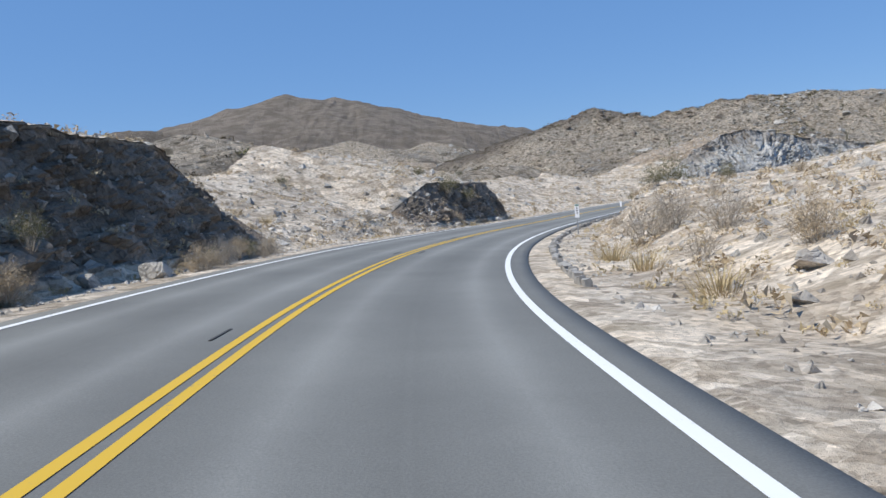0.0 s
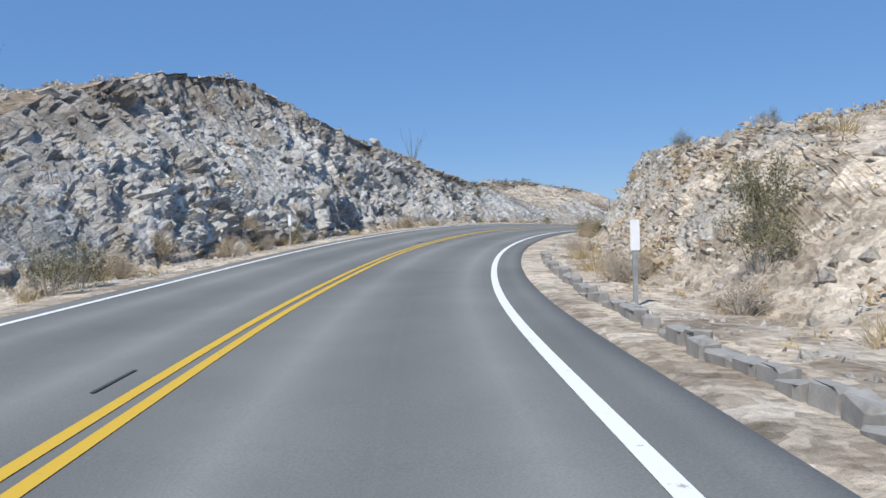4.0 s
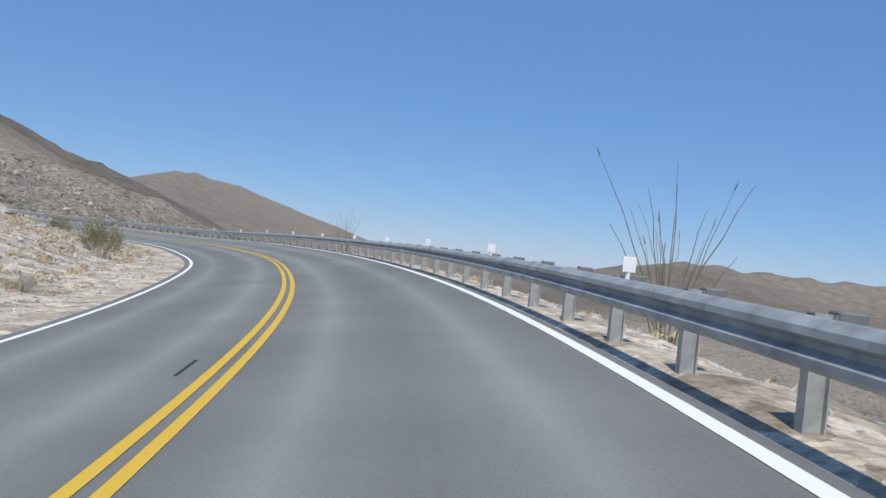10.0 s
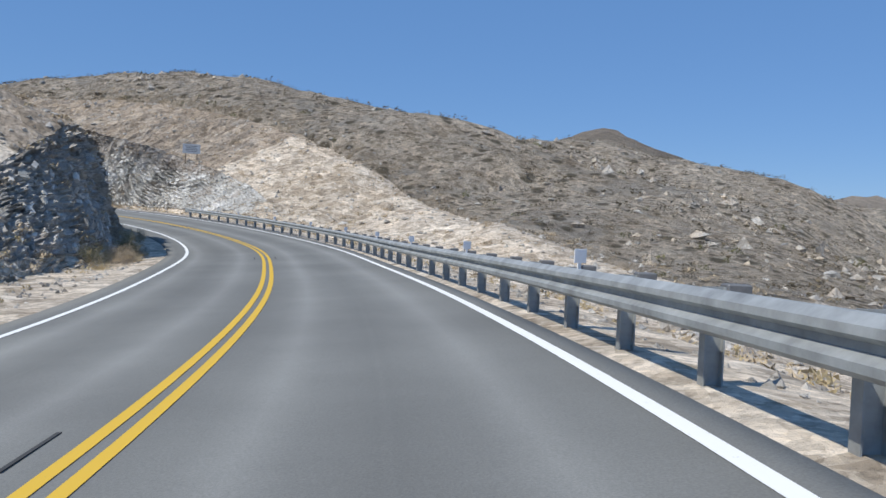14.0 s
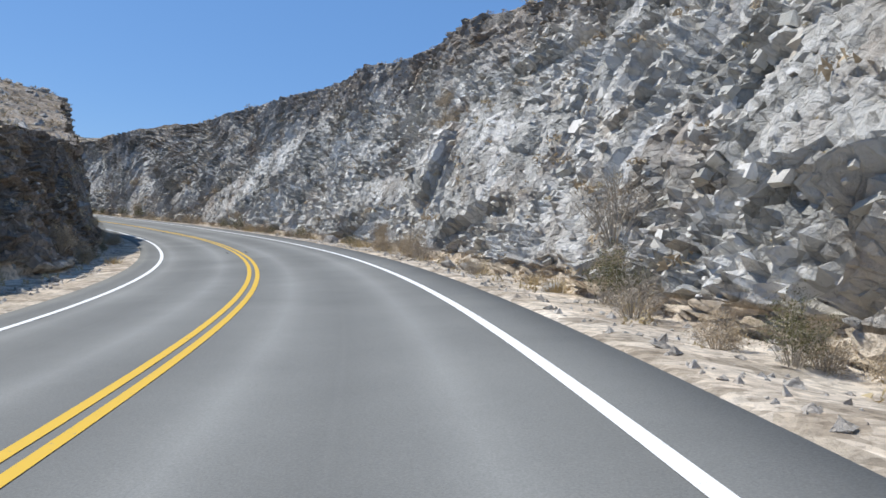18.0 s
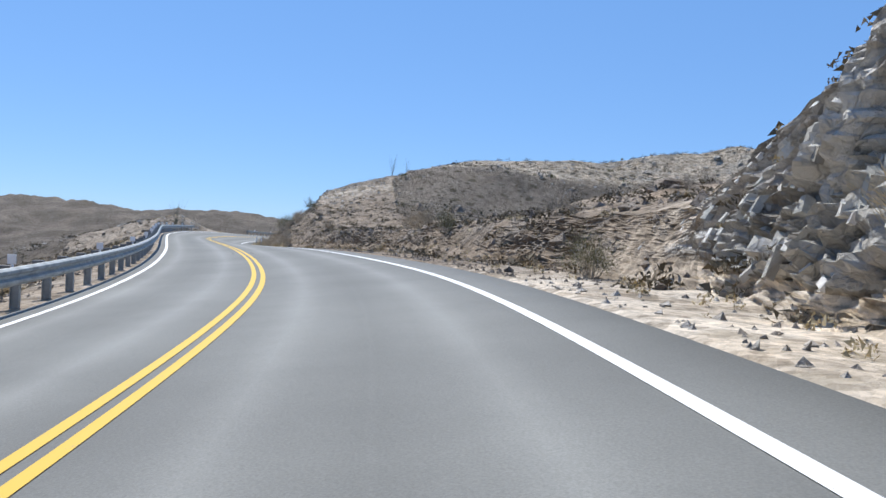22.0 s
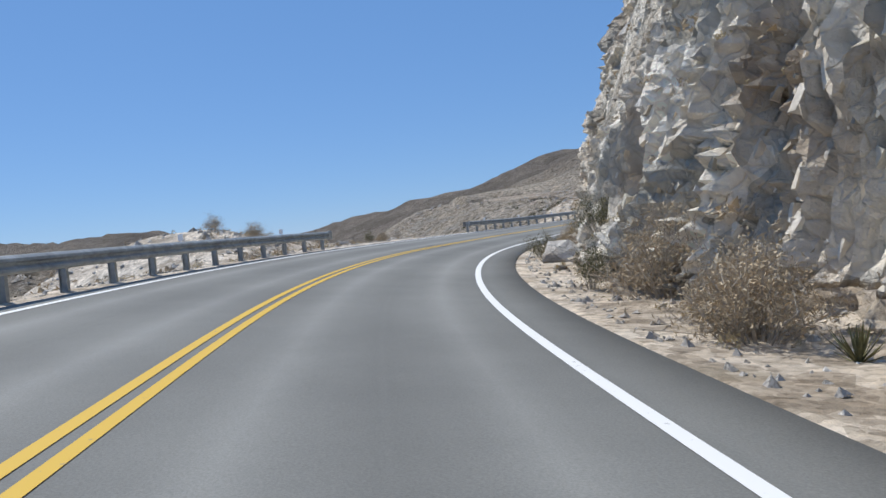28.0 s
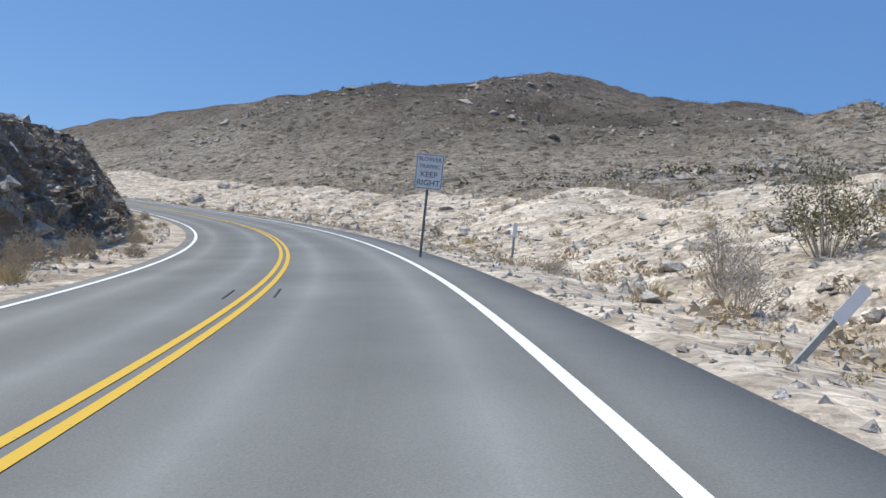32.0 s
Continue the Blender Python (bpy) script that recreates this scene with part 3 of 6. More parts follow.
def land(x, y):
    """Height of the land, rockiness and distance from the road."""
    u, d = nearest(x, y)
    a = np.abs(d)
    near = np.where(d > 0, road_level(u, a, 1) + rise(u, a, 1), road_level(u, a, -1) + rise(u, a, -1))
    p = np.stack([x, y, 0 * x], 1)
    near = near + ease((a - 8) / 10) * 0.7 * fractal(p / 7.0, 3, 31)
    w = ease((a - 20) / 40.0)
    return near * (1 - w) + hills(x, y) * w, u, d


def mesh_grid(name, verts, rows, cols, mat, smooth_shade=True, attribute=None, uv=None):
    n = np.arange(rows * cols).reshape(rows, cols)
    quads = np.stack([n[:-1, :-1], n[:-1, 1:], n[1:, 1:], n[1:, :-1]], -1).reshape(-1, 4)
    me = bpy.data.meshes.new(name)
    me.vertices.add(len(verts))
    me.vertices.foreach_set("co", np.asarray(verts, np.float32).ravel())
    me.loops.add(quads.size)
    me.loops.foreach_set("vertex_index", quads.ravel().astype(np.int32))
    me.polygons.add(len(quads))
    me.polygons.foreach_set("loop_start", (np.arange(len(quads)) * 4).astype(np.int32))
    me.polygons.foreach_set("use_smooth", np.full(len(quads), smooth_shade))
    if attribute is not None:
        me.attributes.new("rocky", "FLOAT", "POINT").data.foreach_set("value", np.asarray(attribute, np.float32))
    if uv is not None:
        me.uv_layers.new(name="UVMap").data.foreach_set("uv", np.asarray(uv, np.float32)[quads.ravel()].ravel())
    me.update(calc_edges=True)
    me.validate()
    me.materials.append(mat)
    return new(name, me)


# ground: one sheet, fine round the road and coarser to the horizon
def spread(lo, hi, cell, reach):
    inner = list(np.arange(lo, hi, cell))
    gap, a, b = cell, [inner[0]], [inner[-1]]
    while a[-1] > -reach:
        gap *= 1.045
        a.append(a[-1] - gap)
        b.append(b[-1] + gap)
    return np.array(a[:0:-1] + inner + b[1:])


GX, GY = spread(-250, 370, 2.8, 4500), spread(-80, 600, 2.8, 4500)
gx, gy = [g.ravel() for g in np.meshgrid(GX, GY)]
gz, gu, gd = land(gx, gy)
under = 1 - ease((np.abs(gd) - 17.5) / 3.5)
gz = gz * (1 - under) + under * (np.minimum(gz, np.interp(gu, US, CENTRE[:, 2])) - 3.0)
# Brown rock by place, plus backlit slopes' darkness put into the colour.
dark_rock_and_shade = np.maximum(np.maximum(ease((gy - 495) / 120) * ease((-85 - gx) / 110), ease((gy - 800) / 300)), np.maximum(ease((-240 - gx) / 160), ease((np.hypot(gx, gy) - 650) / 400)))
# Far eastern hills are lightened: distant haze put into the colour.
dark_rock_and_shade = np.maximum(dark_rock_and_shade * (1 - 0.35 * ease((gx - 250) / 300)), 0.95 * ease((-130 - gx) / 60) * ease((gy - 40) / 60) * ease((430 - gy) / 60))
dark_rock_and_shade = np.maximum(dark_rock_and_shade, 0.95 * ease((-30 - gx) / 80) * ease((gy - 205) / 50) * ease((430 - gy) / 60))
dark_rock_and_shade = np.maximum(dark_rock_and_shade, 0.9 * ease((gu - 22.2) / 0.6) * ease((27.5 - gu) / 0.6) * ease((110 - np.abs(gd)) / 40))
ground = mesh_grid("ground", np.stack([gx, gy, gz], 1), len(GY), len(GX), M_GROUND, True, dark_rock_and_shade)
tagged(ground, "pale sandy desert hills dotted with dry scrub", "ground", kind="structure")

# banks: the land beside the road, from the pavement's edge to 16 m out
STEEP = {1: ((4.4, 8.0), (16.6, 22.7), (24.6, 31.2)), -1: ((-0.5, 3.0), (4.4, 8.4), (14.9, 22.4), (32.2, 34.0))}


def bank_stations(side):
    """Stations along a bank, closer together through the rock cuts."""
    out, u = [], -2.6
    while u < 37.4:
        out.append(u)
        fine = side > 0 and (17.2 < u < 22.4 or 26.8 < u < 30.9)
        u += 0.0052 if fine else 0.0085 if any(a <= u <= b for a, b in STEEP[side]) else 0.022
    return np.array(out)


REACH = 22.0
FACE_ROWS = {1: 92, -1: 60}
# broad unbroken faces in the cuts: from and to station, from and to height
SLABS = {1: ((20.3, 21.0, 1.2, 5.6), (21.38, 21.66, -1.0, 5.0), (19.3, 19.75, 1.8, 3.8), (28.6, 28.95, 3.0, 9.0), (18.2, 18.5, 2.0, 5.0)), -1: ((19.4, 20.2, 0.5, 4.6),)}
DIP = {1: ([4, 8, 17, 20.3, 20.8, 22.3, 25, 27, 31], [-0.15, -0.15, -0.30, -0.36, -1.05, -1.15, -0.35, -1.35, -1.45]),
       -1: ([0, 3, 4.5, 7, 15, 22, 32], [0.5, 0.5, 1.25, 0.9, 0.4, 0.5, 0.4])}


def dip_at(u, side):
    """How far the joints in the rock lean from level, in radians."""
    return np.interp(u, *DIP[side])


def jointed(x, y, seed):
    """Flat tilted rectangular blocks over a face: how far each stands out, -1 to 1, and how near the joint is."""
    fx, fy = np.floor(x).astype(np.int64), np.floor(y).astype(np.int64)
    best, second, value = np.full(len(x), 9.0), np.full(len(x), 9.0), np.zeros(len(x))
    zero = 0 * fx
    for a in (-1, 0, 1):
        for b in (-1, 0, 1):
            i, j = fx + a, fy + b
            ox, oy = x - i - hash3(i, j, zero, seed), y - j - hash3(i, j, zero, seed + 1)
            d = np.maximum(np.abs(ox), np.abs(oy)) + 0.12 * np.hypot(ox, oy)
            v = hash3(i, j, zero, seed + 2) * 2 - 1 + 1.1 * (ox * (hash3(i, j, zero, seed + 3) - 0.5) + oy * (hash3(i, j, zero, seed + 4) - 0.5))
            near = d < best
            second = np.where(near, best, np.minimum(second, d))
            value = np.where(near, v, value)
            best = np.where(near, d, best)
    return value, second - best


BANKS = {}


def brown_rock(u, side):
    """How far the cut's rock is darkened to brown, by station and side."""
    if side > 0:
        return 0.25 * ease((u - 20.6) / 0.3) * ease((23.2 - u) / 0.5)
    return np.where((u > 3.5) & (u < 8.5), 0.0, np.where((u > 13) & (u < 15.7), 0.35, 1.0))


def cream_rock(u, side):
    """Where the cut runs through pale cream rock."""
    return ease((u - 27.4) / 0.8) * ease((31.6 - u) / 0.5) if side > 0 else 0 * u


def brown_soil_and_shade(u, side):
    """Where the slopes are of brown soil, their backlit shade put into the colour."""
    if side > 0:
        return 0.9 * ease((u - 22.4) / 0.4) * ease((26.9 - u) / 0.6)
    return 0.7 * ease((u - 21.8) / 0.4) * ease((27 - u) / 0.6)


def bank_strip(name, side, label):
    stations = bank_stations(side)
    edge, toe, high, run, slope, rocky = [v[:, None] for v in section(stations, side)]
    parts = [edge - 0.25 + (toe - edge + 0.25) * np.linspace(0, 1, 7)[None, :-1],
             toe + run * np.linspace(0, 1, FACE_ROWS[side])[None, :-1],
             toe + run + (REACH - toe - run) * np.linspace(0, 1, 15)[None, :]]
    a = np.concatenate(parts, 1)
    q = np.concatenate([np.zeros(6), np.linspace(0, 1, FACE_ROWS[side])[:-1], np.ones(15)])[None, :] + 0 * a
    u = stations[:, None] + 0 * a
    rows, cols = a.shape
    uf, af = u.ravel(), a.ravel()
    x = np.interp(uf, US, CENTRE[:, 0]) + side * af * np.interp(uf, US, LEVEL[:, 0])
    y = np.interp(uf, US, CENTRE[:, 1]) + side * af * np.interp(uf, US, LEVEL[:, 1])
    z = road_level(uf, af, side) + rise(uf, af, side)
    p = np.stack([x, y, z], 1)
    foot = road_level(uf, af, side)
    w = ease((af - 8) / 10) * (1 - 0.6 * (rocky + 0 * a).ravel())
    p[:, 2] += w * 0.7 * fractal(np.stack([x, y, 0 * x], 1) / 7.0, 3, 31)
    rock = (rocky + 0 * a).ravel()
    r = rock * ease(q.ravel() / 0.04) * np.where(q.ravel() >= 1, 0.45, 1.0) * ease((REACH - af) / 4.0)
    h = p[:, 2] - foot + (uf - 20.7) * 26.5 * np.tan(np.clip(-dip_at(uf, side), -0.4, 0.4)) * ((uf > 20) & (uf < 21.3))
    along, up_face = uf * 26.5 + 0.35 * fractal(p / 2.2, 3, 41), p[:, 2] - foot + 0.35 * fractal(p / 2.2, 3, 43)
    dip = dip_at(uf, side) + 0.25 * fractal(p / 16.0, 2, 45)
    jx, jy = along * np.cos(dip) + up_face * np.sin(dip), up_face * np.cos(dip) - along * np.sin(dip)
    large, gap = jointed(jx / 3.4, jy / 1.7, 5)
    middle, gap_middle = jointed(jx / 1.05 + 4.7, jy / 0.55, 15)
    small, _ = jointed(jx / 0.52 + 9.1, jy / 0.34, 25)
    tiny, _ = jointed(jx / 0.30 + 2.3, jy / 0.19, 35)
    tall = np.clip((high + 0 * a).ravel() / 6.0, 0.35, 1.0)
    broken = 0.35 + 0.65 * ease(fractal(p / 6.0, 2, 53) + 0.6)
    push = r * (0.30 * tall * large + broken * (0.17 * middle + 0.10 * small + 0.05 * tiny) + 0.75 * tall * fractal(p / 6.5, 2, 51))
    flat = sum(ease((uf - u0) / 0.08) * ease((u1 - uf) / 0.08) * ease((h - h0) / 0.5) * ease((h1 - h) / 0.5) for u0, u1, h0, h1 in SLABS[side])
    flat = np.clip(flat, 0, 1)
    push = push * (1 - 0.86 * flat) + 0.15 * r * flat
    push -= r * (0.14 * tall * (gap < 0.05) + 0.08 * broken * (gap_middle < 0.06))
    n_out = -side * np.stack([np.interp(uf, US, LEVEL[:, 0]), np.interp(uf, US, LEVEL[:, 1]), 0 * x], 1)
    lean = np.clip((high / np.maximum(run, 0.5) + 0 * a).ravel(), 0.2, 3.0)
    n_out = n_out * np.minimum(lean, 1.0)[:, None] + np.array([0, 0, 1.0]) * (0.7 / (0.5 + lean))[:, None]
    keep = np.clip((af - (edge + 0 * a).ravel() - 0.3) / 1.0, 0, 1)
    p += n_out * (push * keep)[:, None]
    p[:, 2] += keep * 0.09 * fractal(p / 1.7, 2, 61)
    p[:, 2] -= 0.09 * ease(((edge + 0 * a).ravel() + 0.16 - af) / 0.3)
    tail = ease((af - REACH + 1.6) / 1.6)
    p[:, 2] -= tail * 0.5
    mask = np.clip(rock * ease((p[:, 2] - foot) / 0.6) * np.where(q.ravel() >= 1, 0.36, 1), 0, 1)
    ob = mesh_grid(name, p, rows, cols, M_LAND, False, mask)
    dark = np.maximum(brown_rock(uf, side) * (mask > 0.45), brown_soil_and_shade(uf, side))
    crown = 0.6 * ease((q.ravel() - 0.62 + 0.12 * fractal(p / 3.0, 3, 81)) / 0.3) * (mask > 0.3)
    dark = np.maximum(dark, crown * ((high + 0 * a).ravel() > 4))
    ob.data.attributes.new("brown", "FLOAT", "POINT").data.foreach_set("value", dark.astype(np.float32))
    ob.data.attributes.new("cream", "FLOAT", "POINT").data.foreach_set("value", (cream_rock(uf, side)).astype(np.float32))
    BANKS[side] = (ob, p.reshape(rows, cols, 3), (mask * (q.ravel() < 1) * (flat < 0.5)).reshape(rows, cols), foot.reshape(rows, cols), dark.reshape(rows, cols), stations)
    soft = (mask.reshape(rows, cols)[:-1, :-1] < 0.25).ravel()
    ob.data.polygons.foreach_set("use_smooth", soft)
    tagged(ob, label, "roadside bank", kind="structure")
    return ob


bank_strip("bank_right", 1, "blasted grey rock cut and gravel verge")
bank_strip("bank_left", -1, "blasted grey rock cut and sandy verge")

# ---------------------------------------------------------------- road
ROAD_U = np.arange(-2.6, 37.0, 0.04)


def road_strip(name, offsets, lift, mat, label, category, u=ROAD_U):
    """A strip along the road; offsets gives the cross section as pairs of distance and height."""
    verts, uvs = [], []
    along = np.concatenate([[0], np.cumsum(np.linalg.norm(np.diff(CENTRE, axis=0), axis=1))])
    for d, h in offsets:
        dd = d(u) if callable(d) else d + 0 * u
        pts = np.stack([np.interp(u, US, CENTRE[:, c]) + np.interp(u, US, RIGHT[:, c]) * dd + np.interp(u, US, UP[:, c]) * (h + lift) for c in range(3)], 1)
        verts.append(pts)
        uvs.append(np.stack([dd, np.interp(u, US, along)], 1))
    verts, uvs = np.stack(verts, 1).reshape(-1, 3), np.stack(uvs, 1).reshape(-1, 2)
    ob = mesh_grid(name, verts, len(u), len(offsets), mat, True, uv=uvs)
    return tagged(ob, label, category, kind="structure")


def edge_right(u):
    return section(u, 1)[0]


def edge_left(u):
    return -section(u, -1)[0]


road_strip("road", [(lambda u: edge_left(u) - 0.05, -0.4), (edge_left, 0.0), (-3.5, 0.0), (-1.75, 0.0), (0.0, 0.0), (1.75, 0.0), (3.5, 0.0), (edge_right, 0.0), (lambda u: edge_right(u) + 0.05, -0.4)],
           0.0, M_ASPHALT, "sun-bleached grey asphalt mountain road", "road")


def lane_left(u):
    return -np.interp(u, US, along_road(LANE_LEFT))


def lane_right(u):
    return np.interp(u, US, along_road(LANE_RIGHT))


road_strip("edge_line_right", [(lambda u: lane_right(u) - 0.065, 0), (lambda u: lane_right(u) + 0.065, 0)], 0.006, M_WHITE, "solid white painted edge line", "road marking")
road_strip("edge_line_left", [(lambda u: lane_left(u) - 0.065, 0), (lambda u: lane_left(u) + 0.065, 0)], 0.006, M_WHITE, "solid white painted edge line", "road marking")
road_strip("centre_line_right", [(0.05, 0), (0.16, 0)], 0.006, M_YELLOW, "solid double yellow centre line, one stripe", "road marking")
road_strip("centre_line_left", [(-0.16, 0), (-0.05, 0)], 0.006, M_YELLOW, "solid double yellow centre line, one stripe", "road marking")


# ---------------------------------------------------------------- helpers for things
from mathutils.bvhtree import BVHTree  # noqa: E402


def ground_tree(*names):
    trees = []
    for name in names:
        me = bpy.data.objects[name].data
        co = np.zeros(len(me.vertices) * 3, np.float32)
        me.vertices.foreach_get("co", co)
        idx = np.zeros(len(me.loops), np.int32)
        me.loops.foreach_get("vertex_index", idx)
        trees.append(BVHTree.FromPolygons(co.reshape(-1, 3).tolist(), idx.reshape(-1, 4).tolist()))
    return trees


TREES = ground_tree("bank_right", "bank_left", "ground")


def floor_at(x, y):
    """Top of the land at a place, and its normal."""
    best, normal = None, Vector((0, 0, 1))
    for tree in TREES:
        hit = tree.ray_cast(Vector((x, y, 400)), Vector((0, 0, -1)))
        if hit[0] is not None and (best is None or hit[0].z > best):
            best, normal = hit[0].z, hit[1]
    return (best if best is not None else 0.0), normal


def part(name, bm, mat, parent, label="", m=None):
    me = bpy.data.meshes.new(name)
    bm.to_mesh(me)
    bm.free()
    me.materials.append(mat)
    ob = new(name, me)
    ob.parent = parent
    if m is not None:
        ob.matrix_basis = m
    return tagged(ob, label)


def shared(name, me, parent, m, label=""):
    ob = new(name, me)
    ob.parent = parent
    ob.matrix_basis = m
    return tagged(ob, label)


def thing(name, m, label, category, group=""):
    ob = new(name)
    ob.empty_display_size = 0.2
    ob.matrix_basis = m
    return tagged(ob, label, category, group)


def add_box(bm, size, at=(0, 0, 0), bevel=0.0, turn=None):
    m = Matrix.Translation(at) @ (turn or Matrix()) @ Matrix.Diagonal((*size, 1))
    made = bmesh.ops.create_cube(bm, size=1.0, matrix=m)
    if bevel:
        edges = list({e for v in made["verts"] for e in v.link_edges})
        bmesh.ops.bevel(bm, geom=edges, offset=bevel, segments=1, affect="EDGES")
    return bm


def box(size, at=(0, 0, 0), bevel=0.0, turn=None):
    return add_box(bmesh.new(), size, at, bevel, turn)


def tube(bm, a, b, r0, r1, sides=5):
    a, b = Vector(a), Vector(b)
    q = (b - a).to_track_quat("Z", "Y").to_matrix()
    ring = []
    for p, r in ((a, r0), (b, r1)):
        ring.append([bm.verts.new(p + q @ Vector((math.cos(k * math.tau / sides) * r, math.sin(k * math.tau / sides) * r, 0))) for k in range(sides)])
    for k in range(sides):
        bm.faces.new((ring[0][k], ring[0][(k + 1) % sides], ring[1][(k + 1) % sides], ring[1][k]))
    return bm


def mesh_of(name, bm, mat):
    me = bpy.data.meshes.new(name)
    bm.to_mesh(me)
    bm.free()
    me.materials.append(mat)
    return me


def prism(outline, thick, bevel=0.0):
    """A flat plate in the xz plane with the given outline, facing -y."""
    bm = bmesh.new()
    front = [bm.verts.new((x, -thick / 2, z)) for x, z in outline]
    back = [bm.verts.new((x, thick / 2, z)) for x, z in outline]
    bm.faces.new(front)
    bm.faces.new(back[::-1])
    n = len(outline)
    for k in range(n):
        bm.faces.new((front[(k + 1) % n], front[k], back[k], back[(k + 1) % n]))
    bmesh.ops.recalc_face_normals(bm, faces=bm.faces)
    return bm


def rounded(w, h, r, steps=4, turn=0.0):
    pts = []
    for cx, cz, a0 in ((w / 2 - r, h / 2 - r, 0), (-w / 2 + r, h / 2 - r, 90), (-w / 2 + r, -h / 2 + r, 180), (w / 2 - r, -h / 2 + r, 270)):
        for k in range(steps + 1):
            a = radians(a0 + 90 * k / steps)
            x, z = cx + r * math.cos(a), cz + r * math.sin(a)
            c, s = math.cos(turn), math.sin(turn)
            pts.append((x * c - z * s, x * s + z * c))
    return pts


def frame_outline(outer, inner, thick):
    """A flat ring between two outlines of as many points."""
    bm = bmesh.new()
    rings = [[bm.verts.new((x, y, z)) for x, z in o] for o in (outer, inner) for y in (-thick / 2, thick / 2)]
    n = len(outer)
    for k in range(n):
        j = (k + 1) % n
        for a, b in ((0, 2), (3, 1), (2, 3), (1, 0)):
            bm.faces.new((rings[a][k], rings[a][j], rings[b][j], rings[b][k]))
    bmesh.ops.recalc_face_normals(bm, faces=bm.faces)
    return bm


def lettering(name, text, size, mat, parent, m, label=""):
    cu = bpy.data.curves.new(name, "FONT")
    cu.body, cu.size, cu.align_x, cu.align_y, cu.extrude = text, size, "CENTER", "CENTER", 0.002
    cu.resolution_u = 3
    tmp = bpy.data.objects.new(name, cu)
    scene.collection.objects.link(tmp)
    me = bpy.data.meshes.new_from_object(tmp.evaluated_get(bpy.context.evaluated_depsgraph_get()))
    bpy.data.objects.remove(tmp)
    me.materials.clear()
    me.materials.append(mat)
    ob = new(name, me)
    ob.parent, ob.matrix_basis = parent, m @ pose(0, 0, 0, 90, 0, 0)
    return tagged(ob, label)


def facing(u, d, h=0.0, turn=0.0, ground=True):
    """A pose on the land beside the road whose -y side faces the oncoming lane's driver at station u."""
    p = at_road(u, d, 0)
    z = floor_at(p.x, p.y)[0] if ground else p.z
    return pose(p.x, p.y, z + h, 0, 0, heading_at(u) + turn)


# ---------------------------------------------------------------- guardrails
BEAM = [(0.0, 0.31), (0.018, 0.305), (0.078, 0.262), (0.082, 0.215), (0.02, 0.176), (0.02, 0.134), (0.082, 0.095), (0.078, 0.048), (0.018, 0.005), (0.0, 0.0)]
RAIL_TOP, POST_GAP = 0.73, 1.905


def post_meshes():
    bm = bmesh.new()
    add_box(bm, (0.10, 0.012, 1.25), (0, -0.07, 0.07))
    add_box(bm, (0.10, 0.012, 1.25), (0, 0.07, 0.07))
    add_box(bm, (0.012, 0.13, 1.25), (0, 0, 0.07))
    post = mesh_of("post", bm, M_STEEL)
    block = mesh_of("spacer_block", box((0.14, 0.19, 0.34), (0, -0.165, 0.55), 0.012), M_DARKSTEEL)
    tab = bmesh.new()
    add_box(tab, (0.20, 0.012, 0.17), (0, -0.10, 0.83), 0.004)
    add_box(tab, (0.04, 0.03, 0.14), (0, -0.085, 0.71))
    return post, block, mesh_of("reflector_tab", tab, M_TAB)


POST, BLOCK, TAB = post_meshes()


def beam_panel(us, d, side):
    """One pressed steel panel along the stations us, its face to the road."""
    bm = bmesh.new()
    rows = []
    for u in us:
        c, r, up = [Vector([np.interp(u, US, arr[:, k]) for k in range(3)]) for arr in (CENTRE, RIGHT, UP)]
        rows.append([bm.verts.new(c + r * (d(u) - side * (0.26 + y)) + Vector((0, 0, 1)) * (RAIL_TOP - 0.31 + z)) for y, z in BEAM])
    back = [[bm.verts.new(v.co + Vector([np.interp(us[0], US, RIGHT[:, k]) for k in range(3)]) * side * 0.008) for v in row] for row in rows]
    for grid, flip in ((rows, False), (back, True)):
        for a, b in zip(grid, grid[1:]):
            for k in range(len(BEAM) - 1):
                f = (a[k], a[k + 1], b[k + 1], b[k])
                bm.faces.new(f[::-1] if flip else f)
    for a, b, c, e in zip(rows, rows[1:], back, back[1:]):
        bm.faces.new((a[0], b[0], e[0], c[0]))
        bm.faces.new((a[-1], c[-1], e[-1], b[-1]))
    return bm


def guardrail(u0, u1, d, side, label, marker_start=False):
    speed = 26.5
    rail = thing("guardrail", Matrix(), label, "guardrail", "guardrails")
    count = int((u1 - u0) * speed / POST_GAP)
    gap = (u1 - u0) / count
    for k in range(0, count, 2):
        us = np.linspace(u0 + k * gap - 0.004, u0 + min(k + 2, count) * gap + 0.004, 5)
        part("rail_panel", beam_panel(us, d, side), M_STEEL, rail)
    for k in range(count + 1):
        u = u0 + k * gap
        p = at_road(u, d(u))
        m = pose(p.x, p.y, p.z, 0, 0, heading_at(u) - side * 90 + 180)
        shared("post", POST, rail, m)
        shared("spacer_block", BLOCK, rail, m)
        if k % 4 == 2:
            shared("reflector_tab", TAB, rail, m @ pose(0, 0, 0, 0, 0, -side * 62), "white reflector tab")
    for u, s in ((u0, -1), (u1, 1)):
        bm = bmesh.new()
        p = at_road(u + s * 0.008, d(u) - side * 0.28)
        add_box(bm, (0.10, 0.42, 0.36), (0, 0, RAIL_TOP - 0.155), 0.03)
        part("end_shoe", bm, M_STEEL, rail, "", pose(p.x, p.y, p.z, 0, 0, heading_at(u)))
    return rail


